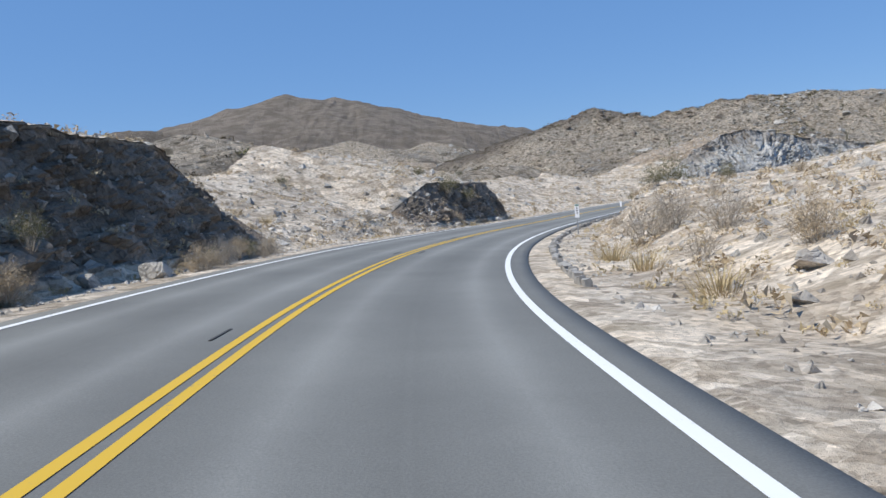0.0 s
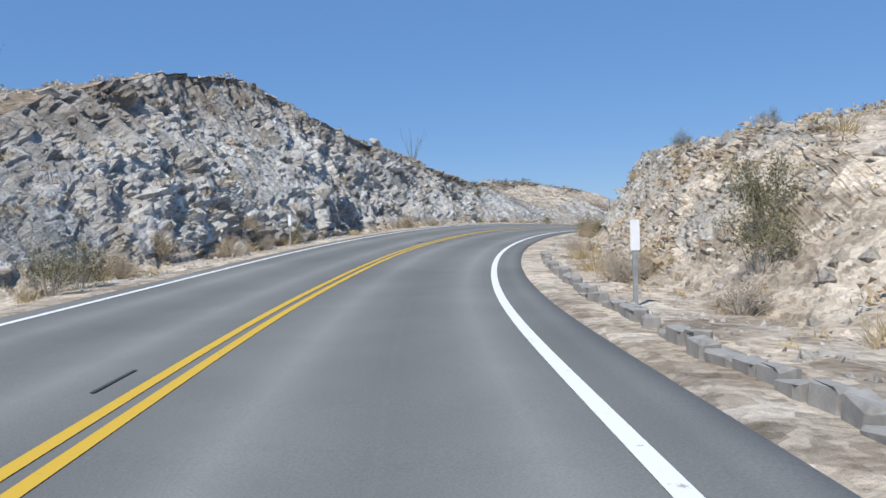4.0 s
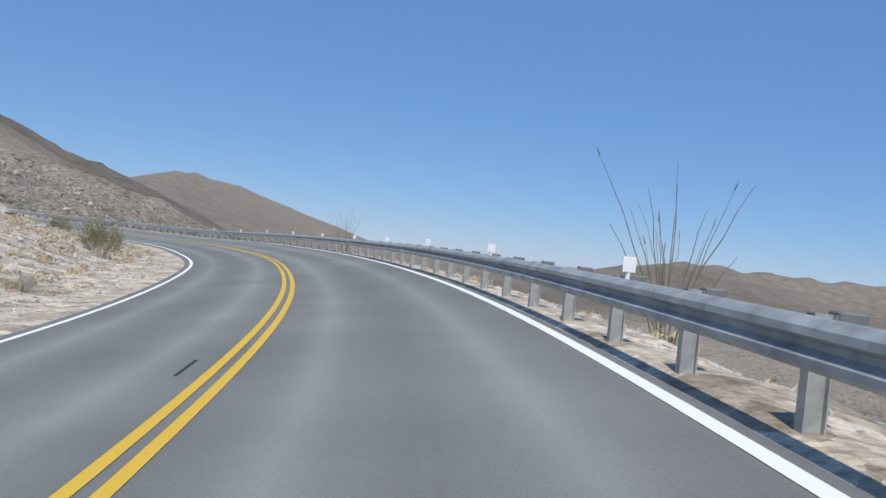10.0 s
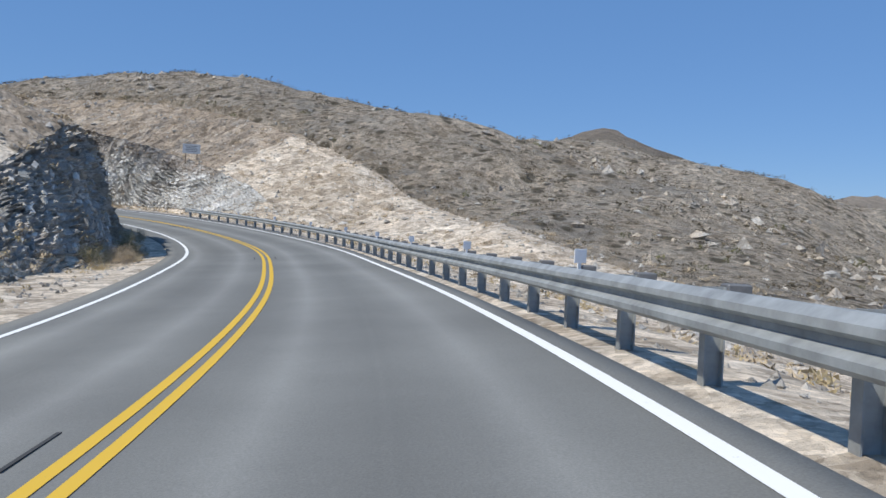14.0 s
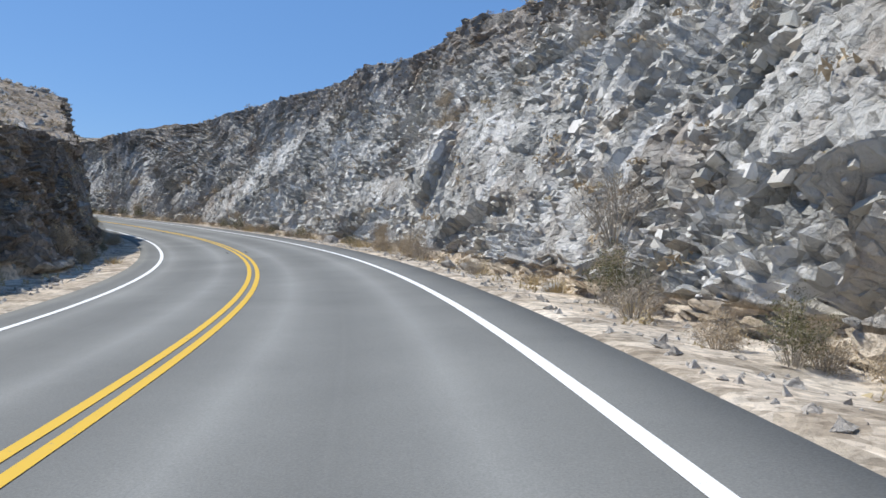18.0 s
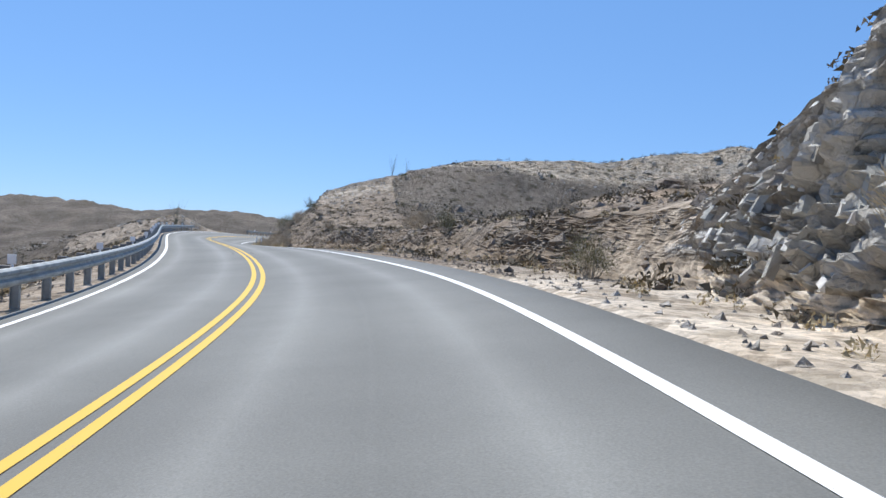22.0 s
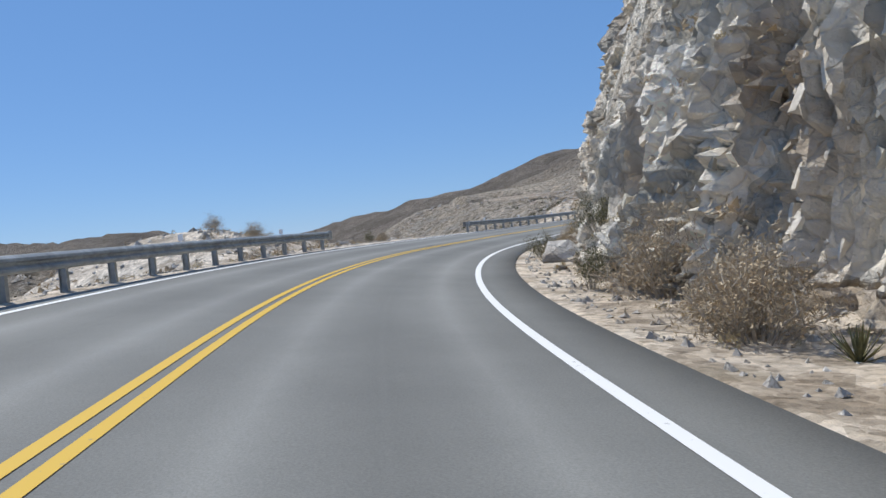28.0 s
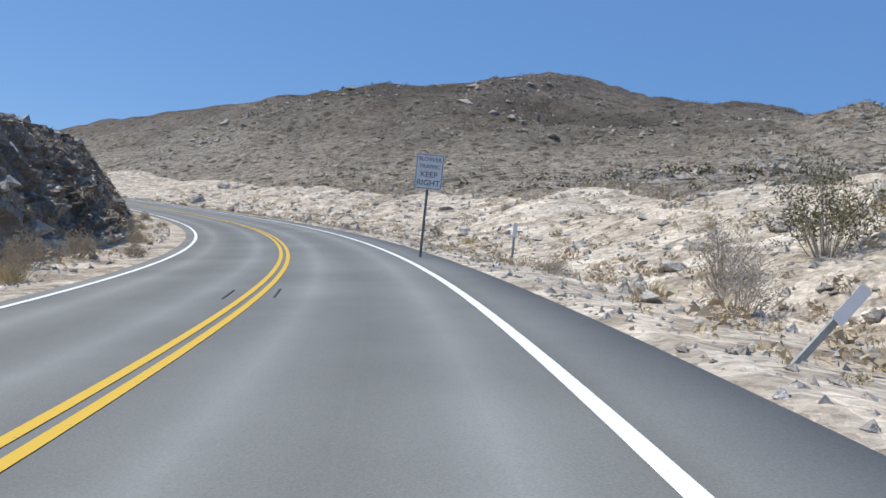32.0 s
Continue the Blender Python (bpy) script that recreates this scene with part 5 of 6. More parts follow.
# plants that stand out: kind, station, distance, size
STANDING = [
    ("green", 2.0, 9.5, 2.6), ("green", 1.85, 8.6, 1.6), ("oco", 3.35, 7.6, 1.0), ("oco", 3.5, 8.6, 0.9), ("grey", 3.6, 9.4, 2.0), ("grey", 3.75, 10.5, 2.2),
    ("green", 4.47, 7.0, 1.7), ("green", 4.52, 7.6, 1.6), ("grass", 4.3, 6.6, 1.6), ("brown", 4.28, 10.5, 1.6), ("grass", 4.7, 5.4, 1.8), ("green", 5.05, 9.0, 0.9), ("green", 5.2, 12.5, 1.0),
    ("green", 5.5, 15.0, 1.1), ("green", 5.3, 17.5, 1.2), ("grey", 4.9, 10.5, 0.9), ("oco", 5.35, -23.5, 1.25), ("brown", 4.75, -6.1, 1.5), ("brown", 4.85, -6.2, 1.3), ("brown", 5.1, -6.3, 1.2),
    ("green", 2.35, -7.3, 2.0), ("green", 2.5, -7.0, 1.7), ("brown", 2.3, -6.2, 1.2), ("grey", 2.6, -8.2, 1.5), ("green", 2.45, -10.5, 1.2), ("green", 2.7, -9.8, 1.0), ("brown", 0.5, -5.7, 1.0), ("brown", 0.3, -5.5, 1.1),
    ("grass", 0.75, -5.3, 1.3), ("brown", 1.0, -5.6, 1.0), ("green", 0.2, -9.0, 1.1), ("green", 0.7, -9.5, 1.0), ("grey", -0.1, -8.0, 1.2), ("grass", 0.85, 6.0, 2.2), ("grass", 0.7, 6.2, 2.0), ("grey", 0.95, 7.2, 2.2),
    ("grey", 1.0, 8.2, 2.0), ("grey", 0.8, 8.6, 1.8), ("brown", 0.55, 8.4, 1.5), ("grass", 0.5, 6.4, 2.0), ("grass", 2.42, 5.8, 2.0), ("brown", 2.4, 6.3, 1.6), ("grey", 2.9, 9.0, 1.9), ("oco", 2.95, 10.5, 0.9),
    ("oco", 6.55, -13.0, 1.2), ("green", 6.75, -9.0, 1.2), ("green", 7.15, -6.0, 1.2), ("green", 7.75, -6.3, 1.3), ("green", 7.2, 10.5, 1.4), ("green", 7.3, 12.0, 1.6), ("brown", 6.55, 5.6, 1.7), ("brown", 6.6, 6.0, 1.5), ("grass", 6.5, 5.2, 2.0), ("green", 6.42, 5.5, 1.2),
    ("brown", 7.2, 7.4, 1.9), ("brown", 7.3, 8.2, 2.0), ("grass", 7.5, 6.6, 1.9), ("brown", 7.62, 7.0, 1.8), ("green", 7.93, 4.45, 1.0), ("grey", 7.96, 4.5, 1.2), ("brown", 7.9, 6.8, 1.8),
    ("green", 8.82, 5.2, 1.8), ("brown", 8.85, 5.6, 1.7), ("green", 8.95, 6.4, 1.7), ("green", 8.78, -6.8, 2.4), ("green", 8.72, -7.2, 2.0), ("brown", 9.3, -8.0, 1.6), ("green", 9.45, -8.5, 1.2),
    ("oco", 10.47, 6.5, 1.35), ("oco", 10.5, 7.0, 1.3), ("oco", 9.8, 6.4, 0.7), ("oco", 11.82, 6.2, 1.2), ("oco", 11.88, 6.6, 1.1), ("grey", 10.35, -7.5, 2.0), ("green", 10.75, -7.8, 1.7), ("grey", 10.2, -6.9, 1.8),
    ("green", 11.45, -7.6, 2.0), ("green", 11.6, -8.4, 1.6), ("green", 12.3, -6.9, 1.5), ("green", 12.45, -7.9, 1.8), ("green", 13.3, -7.0, 2.3), ("green", 13.36, -7.6, 2.0), ("grass", 12.2, -5.6, 1.4), ("grass", 11.9, -5.4, 1.3),
    ("oco", 13.95, 6.8, 0.85), ("green", 13.28, 5.6, 1.1), ("grey", 13.4, 6.0, 1.2), ("grass", 14.3, -5.8, 1.5), ("green", 15.2, -6.0, 1.2), ("brown", 15.3, -5.8, 1.3), ("brown", 15.6, -5.7, 1.2), ("grass", 15.45, -5.4, 1.4),
    ("green", 17.9, 7.0, 2.3), ("green", 17.95, 7.6, 2.0), ("grey", 17.85, 7.8, 1.8), ("brown", 18.35, 9.2, 1.7), ("brown", 18.2, 12.0, 1.3), ("grey", 18.55, 7.0, 2.0), ("brown", 19.3, 9.0, 1.8), ("brown", 19.4, 9.8, 1.6), ("grass", 19.35, 5.5, 2.0), ("brown", 19.1, 6.0, 1.8),
    ("grass", 20.3, 5.3, 2.1), ("green", 20.45, 5.6, 1.3), ("brown", 20.9, 7.6, 1.4), ("green", 21.45, 6.0, 2.0), ("brown", 21.5, 6.6, 1.8), ("brown", 21.2, 8.0, 1.4), ("brown", 21.6, 7.4, 1.4), ("grass", 21.2, 5.2, 1.7), ("brown", 21.3, 5.6, 1.6),
    ("green", 22.6, 7.0, 1.5), ("grey", 22.9, 9.6, 1.4), ("brown", 23.75, 11.5, 2.6), ("brown", 23.9, 12.2, 2.0), ("green", 23.3, 9.0, 1.6), ("oco", 26.9, 20.5, 1.2), ("oco", 27.2, 22.0, 1.1), ("green", 26.1, 10.8, 2.2), ("brown", 24.6, 10.0, 1.6), ("brown", 25.35, 9.4, 1.6), ("grey", 25.4, 8.8, 1.4),
    ("oco", 26.2, -7.6, 1.2), ("oco", 26.28, -8.2, 1.1), ("oco", 26.24, -7.2, 0.9), ("green", 25.62, 8.0, 2.2), ("green", 25.66, 8.6, 1.9), ("brown", 25.5, 6.9, 1.8), ("brown", 25.58, 9.6, 1.7), ("brown", 25.45, 8.4, 1.5), ("brown", 25.85, 9.4, 1.8), ("grey", 26.0, 8.8, 1.7),
    ("grass", 24.6, 5.6, 2.0), ("grass", 24.72, 5.9, 2.2), ("brown", 24.8, 6.3, 1.8), ("brown", 24.9, 6.9, 2.0), ("brown", 24.95, 6.2, 1.8), ("grass", 24.98, 5.4, 2.2), ("grass", 25.08, 5.2, 2.1), ("grass", 25.18, 5.4, 2.3), ("grass", 25.28, 5.1, 2.2), ("brown", 25.12, 6.2, 1.9), ("brown", 25.22, 6.6, 1.7), ("grey", 25.05, 7.6, 1.8), ("brown", 25.25, 8.2, 1.7), ("brown", 25.3, 5.8, 1.6),
    ("grass", 25.38, 5.0, 2.2), ("grass", 25.46, 5.3, 2.3), ("grass", 25.54, 5.0, 2.1), ("grass", 25.64, 5.2, 2.2), ("grass", 25.74, 5.1, 2.0), ("brown", 25.42, 5.7, 1.7), ("brown", 25.6, 5.8, 1.5), ("brown", 25.7, 5.6, 1.6), ("brown", 26.3, 8.4, 1.6), ("brown", 26.15, 9.6, 1.8), ("green", 26.1, -5.6, 1.1), ("brown", 25.75, 7.0, 1.8), ("brown", 25.9, 7.4, 2.2), ("brown", 26.05, 7.2, 1.9), ("brown", 26.0, 6.0, 1.5), ("grass", 25.9, 5.2, 1.8), ("grass", 26.1, 5.3, 1.7), ("green", 26.9, 7.6, 1.6),
    ("brown", 27.85, 7.2, 2.6), ("brown", 27.9, 8.2, 2.4), ("brown", 27.82, 6.5, 2.2), ("brown", 28.0, 8.6, 2.0), ("brown", 27.95, 5.7, 1.4), ("green", 28.5, 9.4, 2.6), ("green", 28.6, 9.8, 2.4), ("brown", 28.45, 6.0, 2.2), ("brown", 28.3, 5.6, 1.8), ("yucca", 28.25, 5.9, 0.8), ("green", 28.9, 5.2, 1.2),
    ("grass", 29.3, 5.4, 2.2), ("grass", 29.35, 5.9, 2.0), ("green", 29.4, 6.1, 1.4), ("brown", 29.55, 5.5, 1.6), ("brown", 29.7, 5.4, 1.7), ("grass", 29.5, 5.2, 2.0), ("brown", 30.3, 7.3, 2.2), ("brown", 30.45, 7.4, 2.0), ("brown", 30.35, 6.0, 2.0), ("green", 30.5, 5.6, 1.8), ("grass", 30.4, 5.4, 2.2),
    ("green", 31.42, 7.2, 1.1), ("yucca", 31.4, 8.8, 1.6), ("grey", 31.9, 10.5, 1.8), ("green", 32.2, 9.5, 1.7), ("green", 32.55, 11.0, 2.6), ("green", 32.5, 12.0, 2.4), ("grey", 32.45, 7.8, 1.9), ("grey", 32.55, 8.8, 2.0), ("grass", 32.5, 6.8, 1.6), ("yucca", 32.42, 12.5, 1.5),
    ("green", 32.5, -6.3, 1.3), ("brown", 32.6, -6.0, 1.5), ("brown", 32.75, -5.9, 1.4), ("brown", 32.65, -8.0, 1.2), ("green", 32.9, -9.0, 1.1), ("brown", 32.9, -5.7, 1.3), ("grass", 32.45, -5.3, 1.6), ("brown", 29.45, -11.0, 1.5), ("brown", 29.4, -12.5, 1.3),
]
for kind, u, d, size in STANDING:
    plant(kind, u, d, size)

# verge plants strewn along the road
for k in range(330):
    u = rng.uniform(-0.5, 35.5)
    side = rng.choice((-1, 1))
    edge, toe, high, run, slope, rocky = [float(v[0]) for v in section(np.array([u]), side)]
    spread_ = abs(rng.gauss(0, 1))
    if rocky > 0.6:
        a = rng.uniform(edge + 0.7, toe + 0.5)
        kind = rng.choice(("grass", "grass", "grass", "brown", "brown"))
    else:
        a = edge + 1.2 + 6.5 * spread_
        kind = rng.choice(("grass", "grass", "brown", "grey", "green", "grey"))
    if high < 0 and a < edge + 1.4:
        a += 1.2
    if a < 21:
        plant(kind, u, side * a, rng.uniform(0.45, 1.25) if kind != "grass" else rng.uniform(0.6, 1.3))

# dense dry brush along the feet of the cuts
for side, u0, u1, count in ((1, 17.4, 22.2, 60), (1, 25.6, 30.7, 80), (-1, -0.3, 1.1, 16), (-1, 15.2, 21.8, 50), (1, 4.5, 7.9, 26), (-1, 4.3, 7.6, 26)):
    for k in range(count):
        u = rng.uniform(u0, u1)
        edge, toe, high, run, slope, rocky = [float(v[0]) for v in section(np.array([u]), side)]
        plant(rng.choice(("brown", "brown", "grey", "brown", "green")), u, side * max(edge + 0.8, toe + rng.gauss(-0.35, 0.35)), rng.uniform(0.6, 1.45))

# ---------------------------------------------------------------- loose rocks
M_ROCK = land_material("loose_rock", (0.74, 0.70, 0.64), (0.40, 0.375, 0.335), (0.36, 0.27, 0.19))


def rock_mesh(seed, flat=0.65, brown=0.0):
    rnd = random.Random(seed)
    bm = bmesh.new()
    pts = [Vector((rnd.gauss(0, 1), rnd.gauss(0, 1), rnd.gauss(0, 1))).normalized() for _ in range(13)]
    for p in pts:
        bm.verts.new(Vector((p.x * 0.5, p.y * 0.42, p.z * 0.5 * flat)) * rnd.uniform(0.85, 1.1))
    hull = bmesh.ops.convex_hull(bm, input=bm.verts)
    bmesh.ops.delete(bm, geom=list({v for v in hull["geom_interior"] if isinstance(v, bmesh.types.BMVert)}), context="VERTS")
    me = mesh_of("rock", bm, M_ROCK)
    me.attributes.new("rocky", "FLOAT", "POINT").data.foreach_set("value", np.ones(len(me.vertices), np.float32))
    me.attributes.new("brown", "FLOAT", "POINT").data.foreach_set("value", np.full(len(me.vertices), brown, np.float32))
    return me


ROCKS = [rock_mesh(200 + k, 0.5 + 0.1 * (k % 4)) for k in range(8)]
ROCKS_BROWN = [rock_mesh(220 + k, 0.5 + 0.1 * (k % 4), 0.9) for k in range(4)]
placed = 0
while placed < 290:
    u, side = rng.uniform(0, 34), rng.choice((-1, 1))
    edge, toe, high, run, slope, rocky = [float(v[0]) for v in section(np.array([u]), side)]
    if rocky < 0.25 or rng.random() > rocky:
        continue
    a = rng.uniform(edge + 1.0, toe + 0.7) if rng.random() < 0.75 else toe + run + rng.uniform(0, 5)
    p = at_road(u, side * a)
    z, n = floor_at(p.x, p.y)
    s = min(1.3, 0.16 * math.exp(abs(rng.gauss(0, 0.75)))) * (1.6 if high > 5 else 1.0)
    brown = 22.3 < u < 26.4
    ob = new("rock", rng.choice(ROCKS_BROWN if brown else ROCKS))
    ob.matrix_basis = Matrix.Translation((p.x, p.y, z + s * 0.12)) @ pose(0, 0, 0, rng.uniform(-20, 20), rng.uniform(-20, 20), rng.uniform(0, 360)) @ Matrix.Diagonal((s, s, s, 1))
    tagged(ob, "angular brown rock fallen on the verge" if brown else "angular pale grey rock fallen on the verge", "rock", "fallen rocks")
    placed += 1


# ---------------------------------------------------------------- stuff: gravel, outcrops and scrub on the hills
def scatter_mesh(name, places, sizes, unit, mat, seed, squash=1.0, rocky=None):
    """Many small pieces in one mesh; unit is a list of (verts, faces)."""
    rnd = np.random.RandomState(seed)
    vs, fs, base = [], [], 0
    pick = rnd.randint(0, len(unit), len(places))
    turn = rnd.uniform(0, math.tau, len(places))
    for k, (v, f) in enumerate(unit):
        sel = np.flatnonzero(pick == k)
        if not len(sel):
            continue
        c, s = np.cos(turn[sel])[:, None], np.sin(turn[sel])[:, None]
        x, y, z = v[:, 0][None], v[:, 1][None], v[:, 2][None]
        sz = sizes[sel][:, None]
        pts = np.stack([(x * c - y * s) * sz + places[sel, 0:1], (x * s + y * c) * sz + places[sel, 1:2], z * sz * squash + places[sel, 2:3]], -1)
        vs.append(pts.reshape(-1, 3))
        fs.append((f[None] + (np.arange(len(sel)) * len(v))[:, None, None] + base).reshape(-1, 3))
        base += pts.shape[0] * pts.shape[1]
    vs, fs = np.concatenate(vs), np.concatenate(fs)
    me = bpy.data.meshes.new(name)
    me.vertices.add(len(vs))
    me.vertices.foreach_set("co", vs.astype(np.float32).ravel())
    me.loops.add(fs.size)
    me.loops.foreach_set("vertex_index", fs.ravel().astype(np.int32))
    me.polygons.add(len(fs))
    me.polygons.foreach_set("loop_start", (np.arange(len(fs)) * 3).astype(np.int32))
    me.polygons.foreach_set("use_smooth", np.zeros(len(fs), bool))
    if rocky is not None:
        me.attributes.new("rocky", "FLOAT", "POINT").data.foreach_set("value", np.full(len(vs), rocky, np.float32))
        at_u = nearest(vs[:, 0], vs[:, 1])[0]
        me.attributes.new("brown", "FLOAT", "POINT").data.foreach_set("value", (0.9 * ease((at_u - 22.3) / 0.3) * ease((26.5 - at_u) / 0.5)).astype(np.float32))
    me.update(calc_edges=True)
    me.materials.append(mat)
    return new(name, me)


def hull_units(meshes):
    out = []
    for me in meshes:
        v = np.array([q.co[:] for q in me.vertices])
        f = np.array([[t.vertices[0], t.vertices[1], t.vertices[2]] for t in me.polygons])
        out.append((v, f))
    return out


def spiky_units(seed, count=6, leaves=36):
    """Loose tufts of small leaf triangles filling a low dome."""
    out = []
    for k in range(count):
        rnd = np.random.RandomState(seed + k)
        c = rnd.normal(0, 1, (leaves, 3))
        c /= np.linalg.norm(c, axis=1)[:, None]
        c *= (rnd.uniform(0.2, 1, leaves) ** 0.5)[:, None] * np.array([0.55, 0.55, 0.45])
        c[:, 2] = np.abs(c[:, 2]) + 0.05
        tri = rnd.normal(0, 0.075, (leaves, 3, 3)) + c[:, None]
        out.append((tri.reshape(-1, 3), np.arange(leaves * 3).reshape(-1, 3)))
    return out


rs = np.random.RandomState(5)


def hillside(count, far, u0=-1.0, u1=36.0, near=9.0, power=1.6):
    """Random places on the land within far metres of the road."""
    u = rs.uniform(u0, u1, count)
    side = rs.choice((-1, 1), count)
    a = near + (far - near) * rs.uniform(0, 1, count) ** power
    x = np.interp(u, US, CENTRE[:, 0]) + side * a * np.interp(u, US, LEVEL[:, 0])
    y = np.interp(u, US, CENTRE[:, 1]) + side * a * np.interp(u, US, LEVEL[:, 1])
    _, dist = nearest(x, y)
    ok = np.abs(dist) > near - 0.6
    x, y, a = x[ok], y[ok], a[ok]
    z = np.array([floor_at(px, py)[0] for px, py in zip(x, y)])
    return np.stack([x, y, z], 1), a




def stone_units(seed, count=8):
    """Small eight-sided chips."""
    out = []
    for k in range(count):
        rnd = np.random.RandomState(seed + k)
        v = np.array([(1, 0, 0), (-1, 0, 0), (0, 1, 0), (0, -1, 0), (0, 0, 1), (0, 0, -1)]) * rnd.uniform(0.5, 0.65, (6, 1)) + rnd.normal(0, 0.12, (6, 3))
        f = np.array([(0, 2, 4), (2, 1, 4), (1, 3, 4), (3, 0, 4), (2, 0, 5), (1, 2, 5), (3, 1, 5), (0, 3, 5)])
        out.append((v, f))
    return out


UNITS_ROCK, UNITS_TUFT, UNITS_STONE = hull_units(ROCKS), spiky_units(300), stone_units(500)
place, dist = hillside(26000, 260, near=21.0, power=1.35)
ob = scatter_mesh("hill_scrub", place, rs.uniform(0.35, 1.15, len(place)) * (1 + dist / 200), spiky_units(340, 6, 20), plain("hill_scrub", (0.145, 0.118, 0.078), 0.95, 0, 0.45, 0.4), 1, 0.8)
tagged(ob, "sparse dry scrub dotted over the desert hillsides", "scrub", kind="stuff")
place, dist = hillside(1800, 160, near=21.0)
ob = scatter_mesh("green_scrub", place, rs.uniform(0.4, 1.2, len(place)) * (1 + dist / 250), UNITS_TUFT, M_OLIVE, 2, 1.1)
tagged(ob, "olive-green scrub dotted over the desert hillsides", "scrub", kind="stuff")
place, dist = hillside(19000, 200)
ob = scatter_mesh("hill_stones", place, 0.27 * np.exp(rs.normal(0, 0.65, len(place))) * (1 + dist / 70), UNITS_ROCK, M_ROCK, 3, 0.75, 1.0)
tagged(ob, "weathered pale stones lying over the hillsides", "stones", kind="stuff")


def open_country(count, low, high, seed):
    """Random places on the open slopes, thickest where the rock breaks through."""
    rnd = np.random.RandomState(seed)
    x, y = rnd.uniform(-260, 480, count), rnd.uniform(-40, 720, count)
    far = np.abs(nearest(x, y)[1])
    crop = fractal(np.stack([x, y, 0 * x], 1) / 26.0, 3, 19)
    ok = (far > 23) & (far < 260) & (crop > rnd.uniform(low, high, count))
    x, y = x[ok], y[ok]
    i, j = np.clip(np.searchsorted(GX, x) - 1, 0, len(GX) - 2), np.clip(np.searchsorted(GY, y) - 1, 0, len(GY) - 2)
    s, t = (x - GX[i]) / (GX[i + 1] - GX[i]), (y - GY[j]) / (GY[j + 1] - GY[j])
    grid = gz.reshape(len(GY), len(GX))
    z = (grid[j, i] * (1 - s) + grid[j, i + 1] * s) * (1 - t) + (grid[j + 1, i] * (1 - s) + grid[j + 1, i + 1] * s) * t
    return np.stack([x, y, z], 1)


place = open_country(150000, -0.1, 1.1, 61)
ob = scatter_mesh("hill_boulders", place, 0.52 * np.exp(rs.normal(0, 0.5, len(place))), UNITS_STONE, M_ROCK, 7, 0.75, 0.46)
tagged(ob, "broken boulders and outcrops over the open slopes", "boulders", kind="stuff")
place = open_country(110000, -1.6, 0.9, 67)
ob = scatter_mesh("slope_scrub", place, rs.uniform(0.5, 1.6, len(place)), spiky_units(380, 6, 12), bpy.data.materials["hill_scrub"], 8, 0.75)
tagged(ob, "dry brown scrub over the open slopes", "scrub", kind="stuff")
place, dist = hillside(52000, 13, near=4.6, power=1.8)
ob = scatter_mesh("verge_gravel", place, np.minimum(0.075 * np.exp(rs.normal(0, 0.5, len(place))), 0.16), UNITS_STONE, M_ROCK, 4, 0.8, 1.0)
tagged(ob, "coarse pale gravel along the road verge", "gravel", kind="stuff")
place, dist = hillside(46000, 23, near=6.4, power=1.1)
ob = scatter_mesh("bank_rubble", place, np.minimum(0.14 * np.exp(rs.normal(0, 0.6, len(place))), 0.6), UNITS_STONE, M_ROCK, 9, 0.8, 1.0)
tagged(ob, "pale broken stones strewn over the roadside slopes", "rubble", kind="stuff")
place, dist = hillside(15000, 24, near=6.0, power=1.2)
# Along the dim slope the tan scrub's shade is put into a darker colour.
dim = np.abs(nearest(place[:, 0], place[:, 1])[0] - 24.35) < 2.1
for spots, stuff_mat, tint in ((place[~dim], M_DRY, "tan"), (place[dim], bpy.data.materials["hill_scrub"], "brown")):
    ob = scatter_mesh("bank_scrub", spots, rs.uniform(0.22, 0.75, len(spots)), spiky_units(420, 8, 40), stuff_mat, 10, 0.95)
    tagged(ob, "low dry " + tint + " scrub over the roadside slopes", "scrub", kind="stuff")
place, dist = hillside(9000, 16, near=5.2, power=1.4)
ob = scatter_mesh("verge_litter", place, rs.uniform(0.10, 0.34, len(place)), UNITS_TUFT, M_STRAW, 6, 1.2)
tagged(ob, "low dry straw-coloured weeds along the verge", "weeds", kind="stuff")


# ---------------------------------------------------------------- stone edging at the inside of the first bends
M_KERB = plain("grey_edging_stone", (0.33, 0.315, 0.29), 0.95, 0, 0.3, 3.0, 0.5)


def kerb_stone_mesh(seed):
    rnd = random.Random(seed)
    bm = box((0.34, 0.17, 0.34), (0, 0, 0.02), 0.02)
    for v in bm.verts:
        v.co += Vector((rnd.gauss(0, 1), rnd.gauss(0, 1), rnd.gauss(0, 1))) * 0.014
    return mesh_of("stone", bm, M_KERB)


KERB = [kerb_stone_mesh(400 + k) for k in range(5)]
for u0, u1, d in ((0.55, 2.75, 4.55), (4.1, 4.95, 4.5)):
    edging = thing("stone_edging", Matrix(), "low row of grey stone edging blocks along the pavement", "kerb", "stone edgings")
    for k in range(int((u1 - u0) * 26.5 / 0.40)):
        u = u0 + k * 0.40 / 26.5
        if rng.random() < 0.12:
            continue
        p = at_road(u, d + rng.gauss(0, 0.03))
        shared("stone", rng.choice(KERB), edging, pose(p.x, p.y, p.z - 0.09 + rng.gauss(0, 0.035), rng.gauss(0, 4), rng.gauss(0, 4), heading_at(u) + 90 + rng.gauss(0, 5)))


